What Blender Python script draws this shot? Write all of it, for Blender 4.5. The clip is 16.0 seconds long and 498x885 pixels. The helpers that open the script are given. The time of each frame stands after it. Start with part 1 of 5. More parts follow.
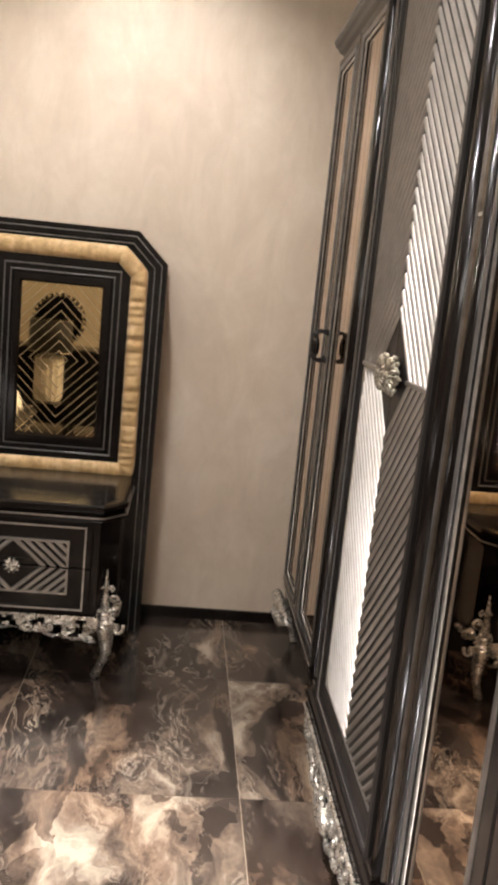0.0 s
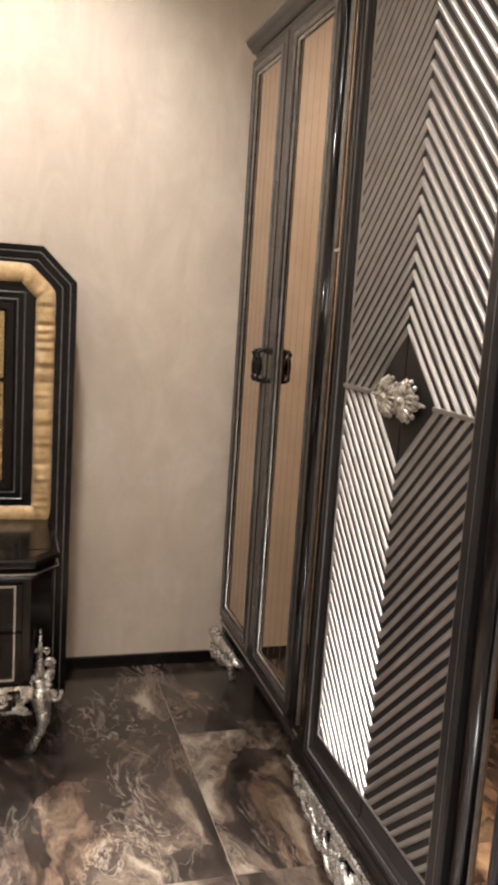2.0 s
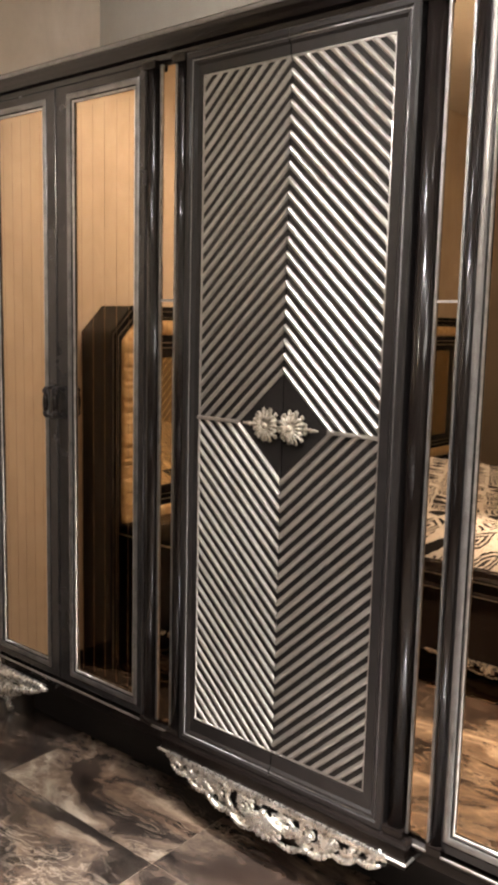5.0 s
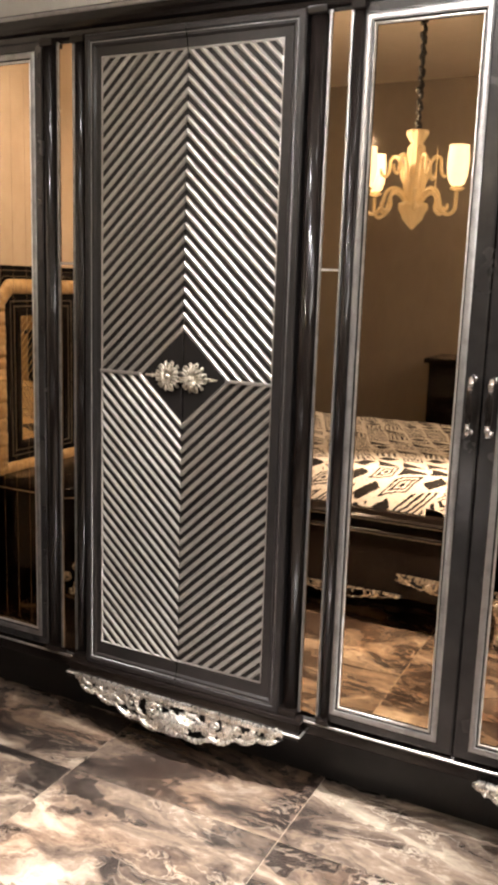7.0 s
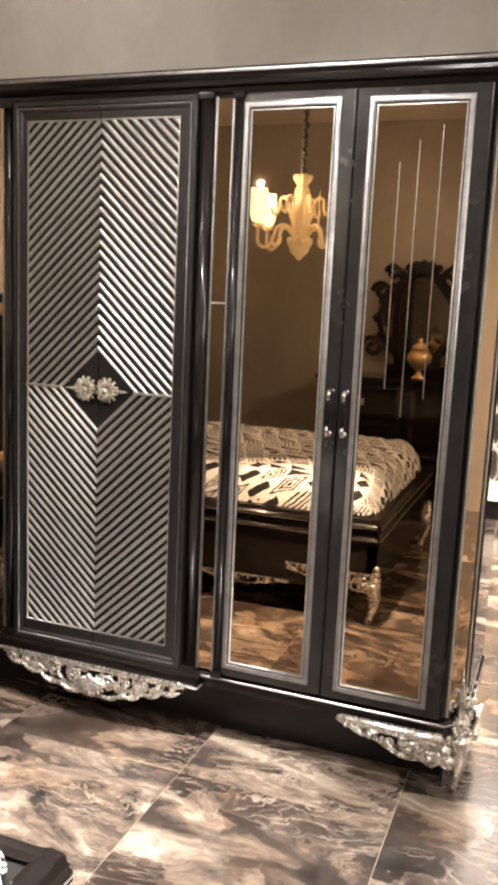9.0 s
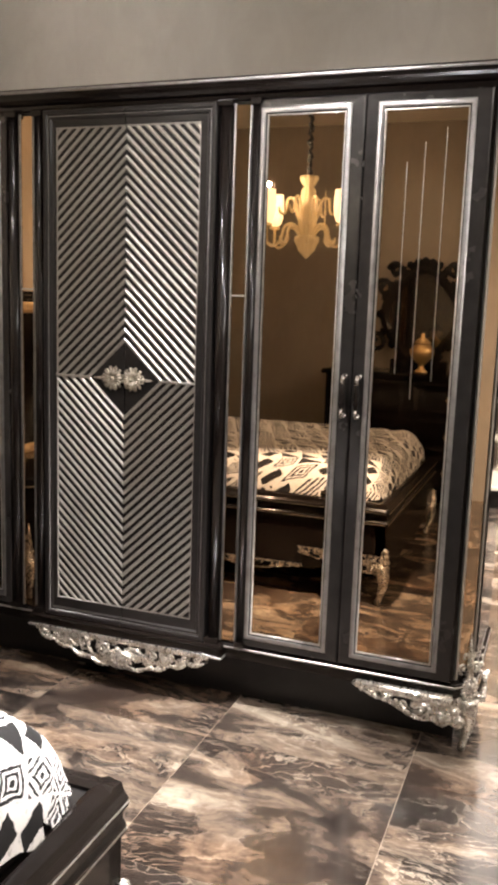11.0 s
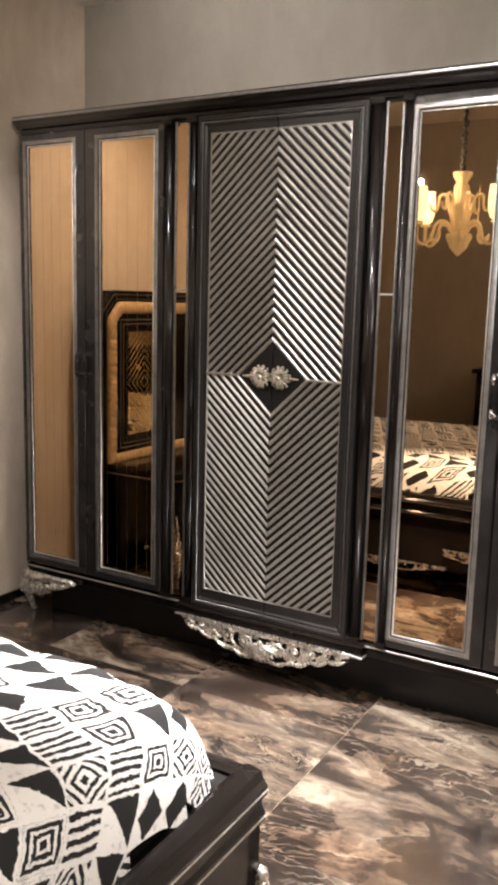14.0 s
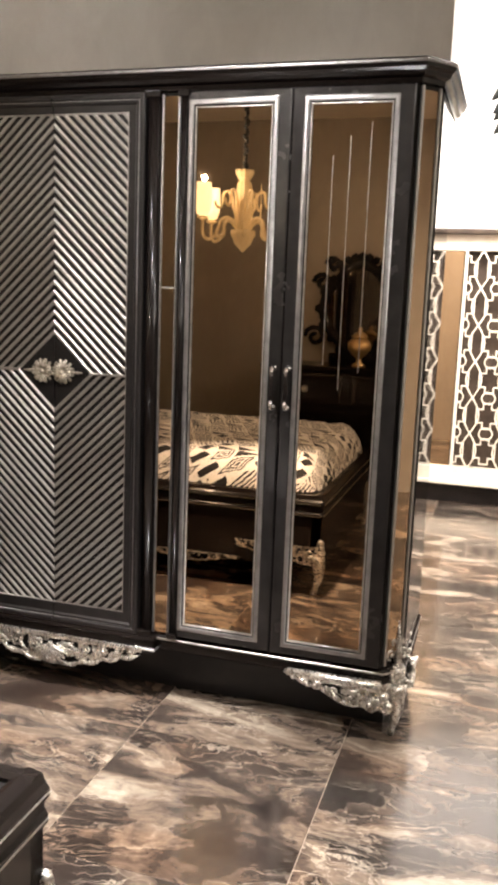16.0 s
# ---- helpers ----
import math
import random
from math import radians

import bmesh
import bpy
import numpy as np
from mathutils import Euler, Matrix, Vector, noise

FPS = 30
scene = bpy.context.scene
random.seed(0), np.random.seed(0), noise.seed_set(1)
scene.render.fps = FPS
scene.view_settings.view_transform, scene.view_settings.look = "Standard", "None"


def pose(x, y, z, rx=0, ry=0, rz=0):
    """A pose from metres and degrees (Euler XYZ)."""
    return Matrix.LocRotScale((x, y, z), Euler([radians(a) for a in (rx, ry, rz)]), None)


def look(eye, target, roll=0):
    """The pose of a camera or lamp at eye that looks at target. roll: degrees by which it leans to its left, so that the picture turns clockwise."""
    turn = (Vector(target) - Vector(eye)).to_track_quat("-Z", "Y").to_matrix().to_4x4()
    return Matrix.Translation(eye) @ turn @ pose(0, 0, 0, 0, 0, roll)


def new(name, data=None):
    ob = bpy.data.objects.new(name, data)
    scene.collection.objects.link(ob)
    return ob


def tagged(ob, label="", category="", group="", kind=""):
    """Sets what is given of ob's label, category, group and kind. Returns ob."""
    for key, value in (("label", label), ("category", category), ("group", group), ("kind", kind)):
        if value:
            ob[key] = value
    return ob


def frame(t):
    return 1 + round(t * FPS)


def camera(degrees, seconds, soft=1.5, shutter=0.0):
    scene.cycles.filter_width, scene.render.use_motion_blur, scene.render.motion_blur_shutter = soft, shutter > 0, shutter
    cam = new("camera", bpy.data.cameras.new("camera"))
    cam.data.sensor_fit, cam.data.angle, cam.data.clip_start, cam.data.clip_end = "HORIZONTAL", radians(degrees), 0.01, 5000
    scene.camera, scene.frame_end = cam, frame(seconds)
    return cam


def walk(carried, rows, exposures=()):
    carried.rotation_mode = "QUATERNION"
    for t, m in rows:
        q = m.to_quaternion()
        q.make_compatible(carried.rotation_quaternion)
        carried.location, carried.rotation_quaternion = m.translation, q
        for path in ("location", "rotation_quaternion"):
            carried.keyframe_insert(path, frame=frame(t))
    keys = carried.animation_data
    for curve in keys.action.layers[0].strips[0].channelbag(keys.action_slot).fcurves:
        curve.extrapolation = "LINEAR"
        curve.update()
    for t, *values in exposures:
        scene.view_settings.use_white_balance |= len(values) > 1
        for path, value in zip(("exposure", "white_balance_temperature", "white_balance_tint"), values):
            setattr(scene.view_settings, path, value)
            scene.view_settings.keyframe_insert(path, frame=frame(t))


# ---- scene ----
cam = camera(32.8, 16.0, soft=3.9)
PATH = [
    (0, (3.122, -0.468, 1.363), (1.163, -0.295, 0.998), 5.7),
    (0.5, (3.113, -0.485, 1.362), (1.153, -0.252, 1.04), 5.3),
    (1, (3.027, -0.546, 1.361), (1.08, -0.225, 1.034), 5.3),
    (1.5, (2.91, -0.654, 1.361), (0.994, -0.191, 1.025), 4.5),
    (2, (2.838, -0.781, 1.366), (0.947, -0.215, 1.048), 3.7),
    (2.5, (2.777, -0.957, 1.367), (0.951, -0.213, 1.031), 3.6),
    (3, (2.717, -1.106, 1.368), (0.962, -0.211, 1.026), 2.0),
    (3.5, (2.622, -1.209, 1.402), (0.955, -0.164, 1.042), 0.9),
    (4, (2.623, -1.342, 1.454), (1.08, -0.118, 1.107), 1.9),
    (4.2, (2.631, -1.432, 1.462), (1.157, -0.122, 1.131), 2.0),
    (6.3, (2.51, -1.946, 1.461), (1.462, -0.271, 1.147), 0.2),
    (6.5, (2.516, -1.999, 1.474), (1.514, -0.304, 1.125), 0.2),
    (7, (2.559, -2.09, 1.475), (1.684, -0.331, 1.103), 1.9),
    (7.5, (2.651, -2.214, 1.5), (1.823, -0.426, 1.155), 3.4),
    (8, (2.716, -2.296, 1.518), (1.89, -0.505, 1.185), 3.5),
    (8.5, (2.762, -2.4, 1.525), (1.961, -0.597, 1.192), 3.1),
    (9, (2.804, -2.532, 1.526), (2.117, -0.684, 1.195), 2.6),
    (9.2, (2.816, -2.586, 1.521), (2.183, -0.718, 1.191), 2.4),
    (11.3, (2.811, -2.739, 1.489), (2.092, -0.9, 1.167), 1.7),
    (11.5, (2.809, -2.739, 1.492), (2.014, -0.933, 1.17), 1.7),
    (12, (2.79, -2.756, 1.491), (1.838, -1.025, 1.181), 2.2),
    (12.5, (2.78, -2.766, 1.476), (1.719, -1.098, 1.171), 2.3),
    (13, (2.784, -2.772, 1.488), (1.686, -1.133, 1.164), 2.0),
    (13.5, (2.805, -2.764, 1.483), (1.723, -1.114, 1.152), 1.8),
    (14, (2.819, -2.757, 1.485), (1.825, -1.054, 1.151), 1.5),
    (14.5, (2.828, -2.743, 1.489), (1.964, -0.971, 1.153), 1.5),
    (15, (2.842, -2.741, 1.491), (2.1, -0.914, 1.157), 1.8),
    (15.5, (2.864, -2.73, 1.488), (2.235, -0.862, 1.151), 1.9),
    (16, (2.872, -2.735, 1.48), (2.303, -0.846, 1.149), 2.2),
]
walk(cam, [(t, look(eye, target, roll)) for t, eye, target, roll in PATH],
     [(0, -0.04), (2, 0.05), (4.2, 0.28), (6.3, 0.45), (8.2, 0.42), (9.2, 0.36), (11.3, 0.06), (12.0, 0.13), (13.0, 0.08), (14.5, 0.14), (16, -0.06)])

# ---- world and lights ----
world = bpy.data.worlds.new("world")
scene.world = world
world.use_nodes = True
world.node_tree.nodes["Background"].inputs[0].default_value = (1.0, 0.9, 0.78, 1)
world.node_tree.nodes["Background"].inputs[1].default_value = 0.05

WARM = (1.0, 0.958, 0.945)
CEIL, HALL = 2.88, 4.20
# (x, y), aim, watts, cone in degrees, blend
SPOTS = [
    ((0.62, -0.72), (-0.2, -0.66, 0.62), 142, 100, 0.9),
    ((0.30, -2.10), (-0.05, -2.1, 1.2), 36, 84, 0.8),
    ((1.70, -1.35), (1.95, -0.1, 1.78), 195, 64, 0.8),
    ((1.86, -0.82), (1.74, -0.86, 0.0), 1300, 50, 0.8),
    ((3.30, -1.25), (1.45, -0.05, 1.15), 60, 56, 0.8),
    ((1.10, -2.45), (1.35, -2.05, 0.4), 52, 92, 0.8),
    ((1.75, -3.30), (1.7, -3.7, 1.1), 16, 110, 0.9),
    ((0.80, -0.30), (0.7, 0.65, 2.45), 34, 114, 0.8),
    ((1.22, -0.62), (1.50, 0.0, 1.72), 24, 46, 0.7),
    # added fill with no known lamp: brightens the lower left chevron slats
    ((2.45, -1.40), (1.13, 0.0, 0.78), 150, 30, 0.9),
    ((2.05, -0.30), (2.0, 0.65, 2.45), 22, 114, 0.8),
]
for (sx, sy), aim, watts, cone, blend in SPOTS:
    lamp = bpy.data.lights.new("spot_light", "SPOT")
    lamp.energy, lamp.color, lamp.spot_size, lamp.spot_blend, lamp.shadow_soft_size = watts, WARM, radians(cone), blend, 0.045
    new("spot_light", lamp).matrix_world = look((sx, sy, CEIL - 0.02), aim)
# unseen ceiling panels: the bright next bay's, and an added fill over this room
for px, py, pz, sx_, sy_, watts in ((3.1, 1.85, HALL, 1.1, 1.6, 700), (4.9, -1.9, CEIL, 1.6, 2.4, 45)):
    lamp = bpy.data.lights.new("panel_light", "AREA")
    lamp.shape, lamp.size, lamp.size_y, lamp.energy, lamp.color = "RECTANGLE", sx_, sy_, watts, (1.0, 0.95, 0.91)
    new("panel_light", lamp).matrix_world = look((px, py, pz - 0.04), (px, py, 0))
# the chandelier's bulbs
bulb = bpy.data.lights.new("chandelier_bulb", "POINT")
bulb.energy, bulb.color, bulb.shadow_soft_size = 24, (1.0, 0.91, 0.78), 0.012
new("chandelier_bulb", bulb).location = (1.13, -1.97, 2.16)


# ---- materials ----
def material(name, color=(0.5, 0.5, 0.5), rough=0.5, metal=0.0, coat=0.0):
    m = bpy.data.materials.new(name)
    m.use_nodes = True
    b = m.node_tree.nodes["Principled BSDF"]
    b.inputs["Base Color"].default_value = (*color, 1)
    b.inputs["Roughness"].default_value = rough
    b.inputs["Metallic"].default_value = metal
    b.inputs["Coat Weight"].default_value = coat
    b.inputs["Coat Roughness"].default_value = 0.06
    return m, m.node_tree, b


def node(tree, kind, *links, **sets):
    n = tree.nodes.new(kind)
    for k, v in sets.items():
        if k == "op":
            n.operation = v
        elif k == "dims":
            n.noise_dimensions = v
        elif k == "vals":
            for i, value in v.items():
                n.inputs[i].default_value = value
    for i, source in links:
        tree.links.new(source, n.inputs[i])
    return n


def ramp(tree, source, stops):
    r = tree.nodes.new("ShaderNodeValToRGB")
    e = r.color_ramp.elements
    while len(e) < len(stops):
        e.new(0.5)
    for el, (p, c) in zip(e, stops):
        el.position, el.color = p, (*c, 1)
    tree.links.new(source, r.inputs[0])
    return r.outputs[0]


def coords(tree, scale=(1, 1, 1), space="Object"):
    tc = tree.nodes.new("ShaderNodeTexCoord")
    mp = tree.nodes.new("ShaderNodeMapping")
    mp.inputs["Scale"].default_value = scale
    tree.links.new(tc.outputs[space], mp.inputs[0])
    return mp.outputs[0]


def noise_tex(tree, vec, scale, detail=6, rough=0.6, distort=0.0):
    return node(tree, "ShaderNodeTexNoise", ("Vector", vec), vals={"Scale": scale, "Detail": detail, "Roughness": rough, "Distortion": distort})


def bump(tree, b, height, strength, dist=0.002):
    n = node(tree, "ShaderNodeBump", ("Height", height), vals={"Strength": strength, "Distance": dist})
    tree.links.new(n.outputs[0], b.inputs["Normal"])


def plaster(name, dark, mid, light):
    m, t, b = material(name, mid, 0.62)
    v = coords(t)
    n1 = noise_tex(t, v, 2.6, 7, 0.62, 0.6)
    n2 = noise_tex(t, coords(t, (1, 1, 0.45)), 8.0, 6, 0.65, 0.8)
    mix = node(t, "ShaderNodeMath", (0, n1.outputs[0]), (1, n2.outputs[0]), op="ADD")
    half = node(t, "ShaderNodeMath", (0, mix.outputs[0]), op="MULTIPLY", vals={1: 0.5})
    t.links.new(ramp(t, half.outputs[0], [(0.34, dark), (0.5, mid), (0.64, light)]), b.inputs["Base Color"])
    bump(t, b, n2.outputs[0], 0.25, 0.004)
    return m


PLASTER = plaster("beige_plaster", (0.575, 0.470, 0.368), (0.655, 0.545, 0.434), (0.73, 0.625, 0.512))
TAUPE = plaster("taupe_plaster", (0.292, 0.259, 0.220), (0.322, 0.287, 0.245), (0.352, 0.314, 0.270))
WHITE, wt, wb = material("white_paint", (0.84, 0.79, 0.74), 0.5)
wn = noise_tex(wt, coords(wt), 3.0)
wt.links.new(ramp(wt, wn.outputs[0], [(0.3, (0.82, 0.77, 0.72)), (0.7, (0.86, 0.82, 0.78))]), wb.inputs["Base Color"])
CEILING = plaster("ceiling_paint", (0.70, 0.655, 0.60), (0.74, 0.695, 0.64), (0.77, 0.725, 0.67))


def lacquer_mat(name, color, rough):
    m, t, b = material(name, color, rough, 0.0, 0.15)
    v = coords(t)
    n = noise_tex(t, v, 14, 5)
    t.links.new(ramp(t, n.outputs[0], [(0.3, tuple(c * 0.75 for c in color)), (0.7, tuple(c * 1.35 for c in color))]), b.inputs["Base Color"])
    r = node(t, "ShaderNodeMapRange", (0, noise_tex(t, v, 5, 4).outputs[0]), vals={3: rough - 0.06, 4: rough + 0.08})
    t.links.new(r.outputs[0], b.inputs["Roughness"])
    b.inputs["Specular IOR Level"].default_value = 0.27
    return m


LACQUER = lacquer_mat("black_lacquer", (0.0075, 0.0055, 0.0048), 0.17)
POLISHED, _, pb = material("polished_lacquer", (0.010, 0.008, 0.007), 0.03)
pb.inputs["Specular IOR Level"].default_value = 0.9
DOORLACQUER = lacquer_mat("anthracite_lacquer", (0.034, 0.031, 0.030), 0.25)
DOORLACQUER.node_tree.nodes["Principled BSDF"].inputs["Metallic"].default_value = 0.55
CHARCOAL = lacquer_mat("charcoal_lacquer", (0.013, 0.011, 0.0105), 0.40)
MIRRORSTREAK, _, _ = material("mirror_streak", (0.30, 0.205, 0.12), 0.35, 1.0)
DARKPANEL = lacquer_mat("dark_panel", (0.009, 0.0075, 0.007), 0.4)


def silver_mat(name, bright, dull, rough, scale, relief=0.15):
    m, t, b = material(name, bright, rough, 0.9)
    v = coords(t)
    n = noise_tex(t, v, scale, 5, 0.65)
    t.links.new(ramp(t, n.outputs[0], [(0.32, dull), (0.58, bright)]), b.inputs["Base Color"])
    r = node(t, "ShaderNodeMapRange", (0, noise_tex(t, v, scale * 3, 3).outputs[0]), vals={3: rough - 0.08, 4: rough + 0.14})
    t.links.new(r.outputs[0], b.inputs["Roughness"])
    if relief:
        bump(t, b, n.outputs[0], relief, 0.001)
    return m


SILVER = silver_mat("silver_leaf", (0.455, 0.432, 0.400), (0.375, 0.352, 0.325), 0.34, 16, 0)
BEAD = silver_mat("silver_bead", (0.62, 0.59, 0.55), (0.40, 0.37, 0.34), 0.30, 40)
DULLBEAD = silver_mat("worn_silver_bead", (0.48, 0.455, 0.43), (0.28, 0.265, 0.25), 0.30, 30)
PEWTER = silver_mat("pewter", (0.30, 0.29, 0.285), (0.20, 0.19, 0.185), 0.36, 40)
ANTIQUE = silver_mat("tarnished_silver", (0.60, 0.55, 0.46), (0.16, 0.13, 0.10), 0.34, 70)
CARVED = silver_mat("antique_silver_carving", (0.88, 0.85, 0.79), (0.34, 0.30, 0.25), 0.25, 34)
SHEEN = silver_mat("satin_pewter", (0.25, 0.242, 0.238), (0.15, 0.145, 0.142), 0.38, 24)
# lit copy of the pewter: the right doors' glow is put into the colour
LITSHEEN = silver_mat("satin_pewter_lit", (0.37, 0.358, 0.35), (0.25, 0.242, 0.238), 0.36, 24)
CHROME, _, _ = material("polished_nickel", (0.75, 0.74, 0.74), 0.12, 1.0)

MIRROR, mt, mb = material("bronze_mirror", (0.54, 0.375, 0.225), 0.015, 1.0, 0.5)
mb.inputs["Coat Roughness"].default_value = 0.01
mn = noise_tex(mt, coords(mt, (1, 1, 0.2)), 3.0, 3)
mt.links.new(ramp(mt, mn.outputs[0], [(0.3, (0.535, 0.362, 0.208)), (0.7, (0.57, 0.387, 0.222))]), mb.inputs["Base Color"])
GOLDMIRROR, _, _ = material("gold_mirror", (0.76, 0.56, 0.29), 0.02, 1.0)
GOLDLINE, _, _ = material("etched_gold", (0.46, 0.36, 0.22), 0.4, 0.8)

GOLDCLOTH, gt, gb = material("gold_satin", (0.55, 0.36, 0.14), 0.42)
gb.inputs["Sheen Weight"].default_value = 0.3
gn = noise_tex(gt, coords(gt, (1, 1, 1)), 26, 6, 0.65, 0.5)
gt.links.new(ramp(gt, gn.outputs[0], [(0.3, (0.40, 0.25, 0.10)), (0.55, (0.63, 0.43, 0.205)), (0.75, (0.78, 0.60, 0.355))]), gb.inputs["Base Color"])
bump(gt, gb, gn.outputs[0], 0.3, 0.003)

# polished brown and gold marble, veined differently on every tile
MARBLE, at, ab = material("brown_marble", (0.2, 0.13, 0.08), 0.13, 0.0, 0.0)
info = at.nodes.new("ShaderNodeObjectInfo")
tc = at.nodes.new("ShaderNodeTexCoord")
spin = node(at, "ShaderNodeMath", (0, info.outputs["Random"]), op="MULTIPLY", vals={1: 37.0})
shift = node(at, "ShaderNodeCombineXYZ", (0, spin.outputs[0]), (1, spin.outputs[0]), (2, spin.outputs[0]))
moved = node(at, "ShaderNodeVectorMath", (0, tc.outputs["Object"]), (1, shift.outputs[0]), op="ADD")
stretch = node(at, "ShaderNodeMapping", (0, moved.outputs[0]))
stretch.inputs["Rotation"].default_value = (0, 0, radians(-24))
stretch.inputs["Scale"].default_value = (1.0, 1.9, 1.0)
warp = noise_tex(at, stretch.outputs[0], 1.4, 5, 0.55, 0.3)
warped = node(at, "ShaderNodeVectorMath", (0, stretch.outputs[0]), op="ADD")
wsc = node(at, "ShaderNodeVectorMath", (0, warp.outputs["Color"]), op="SCALE", vals={3: 0.6})
at.links.new(wsc.outputs[0], warped.inputs[1])
clouds = noise_tex(at, warped.outputs[0], 2.9, 8, 0.60, 0.9)
comb = node(at, "ShaderNodeMapping", (0, warped.outputs[0]))
comb.inputs["Scale"].default_value = (0.8, 2.4, 1.0)
streaks = noise_tex(at, comb.outputs[0], 4.2, 7, 0.62, 0.9)
# broken plates of stone with their own tone, and the cracks between them
fine = noise_tex(at, moved.outputs[0], 7.0, 6, 0.6, 0.4)
fsc = node(at, "ShaderNodeVectorMath", (0, fine.outputs["Color"]), op="SCALE", vals={3: 0.17})
jag = node(at, "ShaderNodeVectorMath", (0, warped.outputs[0]), (1, fsc.outputs[0]), op="ADD")
plates = node(at, "ShaderNodeTexVoronoi", ("Vector", jag.outputs[0]), vals={"Scale": 3.5})
cracks = at.nodes.new("ShaderNodeTexVoronoi")
cracks.feature = "DISTANCE_TO_EDGE"
cracks.inputs["Scale"].default_value = 3.5
at.links.new(jag.outputs[0], cracks.inputs["Vector"])
plate_tone = node(at, "ShaderNodeSeparateColor", (0, plates.outputs["Color"]))
tone_a = node(at, "ShaderNodeMapRange", (0, plate_tone.outputs[0]), vals={3: -0.085, 4: 0.085})
tone_b = node(at, "ShaderNodeMapRange", (0, info.outputs["Random"]), vals={3: -0.035, 4: 0.03})
grit = node(at, "ShaderNodeMapRange", (0, noise_tex(at, stretch.outputs[0], 22.0, 6, 0.7).outputs[0]), vals={1: 0.3, 2: 0.7, 3: -0.03, 4: 0.03})
sum_a = node(at, "ShaderNodeMath", (0, clouds.outputs[0]), (1, tone_a.outputs[0]), op="ADD")
sum_b = node(at, "ShaderNodeMath", (0, sum_a.outputs[0]), (1, tone_b.outputs[0]), op="ADD")
sum_c = node(at, "ShaderNodeMath", (0, sum_b.outputs[0]), (1, grit.outputs[0]), op="ADD")
base = ramp(at, sum_c.outputs[0], [(0.32, (0.013, 0.010, 0.009)), (0.43, (0.031, 0.023, 0.020)), (0.52, (0.072, 0.053, 0.042)), (0.61, (0.150, 0.113, 0.086)), (0.75, (0.35, 0.295, 0.235))])
ridge = node(at, "ShaderNodeMath", (0, streaks.outputs[0]), op="SUBTRACT", vals={1: 0.5})
ridge2 = node(at, "ShaderNodeMath", (0, ridge.outputs[0]), op="ABSOLUTE")
vein = node(at, "ShaderNodeMapRange", (0, ridge2.outputs[0]), vals={1: 0.0, 2: 0.022, 3: 0.8, 4: 0.0})
gate = node(at, "ShaderNodeMapRange", (0, noise_tex(at, stretch.outputs[0], 1.7, 3).outputs[0]), vals={1: 0.46, 2: 0.66, 3: 0.03, 4: 0.6})
crack = node(at, "ShaderNodeMapRange", (0, cracks.outputs["Distance"]), vals={1: 0.001, 2: 0.014, 3: 0.4, 4: 0.0})
either = node(at, "ShaderNodeMath", (0, vein.outputs[0]), (1, crack.outputs[0]), op="MAXIMUM")
veins = node(at, "ShaderNodeMath", (0, either.outputs[0]), (1, gate.outputs[0]), op="MULTIPLY")
vmix = node(at, "ShaderNodeMix", (0, veins.outputs[0]), (6, base))
vmix.data_type = "RGBA"
at.links.new(veins.outputs[0], vmix.inputs[0])
at.links.new(base, vmix.inputs[6])
vmix.inputs[7].default_value = (0.66, 0.56, 0.45, 1)
hue = ramp(at, noise_tex(at, warped.outputs[0], 1.5, 4, 0.5, 0.4).outputs[0], [(0.36, (1.0, 0.85, 0.73)), (0.49, (1.0, 0.98, 0.95)), (0.62, (0.95, 0.95, 0.93))])
tint = at.nodes.new("ShaderNodeMix")
tint.data_type, tint.blend_type = "RGBA", "MULTIPLY"
tint.inputs[0].default_value = 0.8
at.links.new(vmix.outputs[2], tint.inputs[6])
at.links.new(hue, tint.inputs[7])
at.links.new(tint.outputs[2], ab.inputs["Base Color"])
rr = node(at, "ShaderNodeMapRange", (0, noise_tex(at, moved.outputs[0], 9, 4).outputs[0]), vals={3: 0.11, 4: 0.22})
ab.inputs["Specular IOR Level"].default_value = 1.0
at.links.new(rr.outputs[0], ab.inputs["Roughness"])
GROUT, _, _ = material("grout", (0.24, 0.185, 0.135), 0.6)

# black and white block-printed cotton: each patch takes one of four motifs
COTTON, ct, cb = material("printed_cotton", (0.8, 0.8, 0.8), 0.8)
cv = coords(ct)
wob = noise_tex(ct, cv, 9, 4)
wobs = node(ct, "ShaderNodeVectorMath", (0, wob.outputs["Color"]), op="SCALE", vals={3: 0.03})
dry = noise_tex(ct, cv, 110, 4, 0.7)
drys = node(ct, "ShaderNodeVectorMath", (0, dry.outputs["Color"]), op="SCALE", vals={3: 0.010})
cvw = node(ct, "ShaderNodeVectorMath", (0, cv), (1, wobs.outputs[0]), op="ADD")
cvv = node(ct, "ShaderNodeVectorMath", (0, cvw.outputs[0]), (1, drys.outputs[0]), op="ADD")
turn = node(ct, "ShaderNodeMapping", (0, cvv.outputs[0]))
turn.inputs["Rotation"].default_value = (0, 0, radians(20))
turn.inputs["Scale"].default_value = (9.0, 10.5, 1)
sep = node(ct, "ShaderNodeSeparateXYZ", (0, turn.outputs[0]))
raw = node(ct, "ShaderNodeSeparateXYZ", (0, cvv.outputs[0]))


def mth(op, a, b=None, c=None):
    n = ct.nodes.new("ShaderNodeMath")
    n.operation = op
    for i, v in enumerate((a, b, c)):
        if v is None:
            continue
        if isinstance(v, (int, float)):
            n.inputs[i].default_value = v
        else:
            ct.links.new(v, n.inputs[i])
    return n.outputs[0]


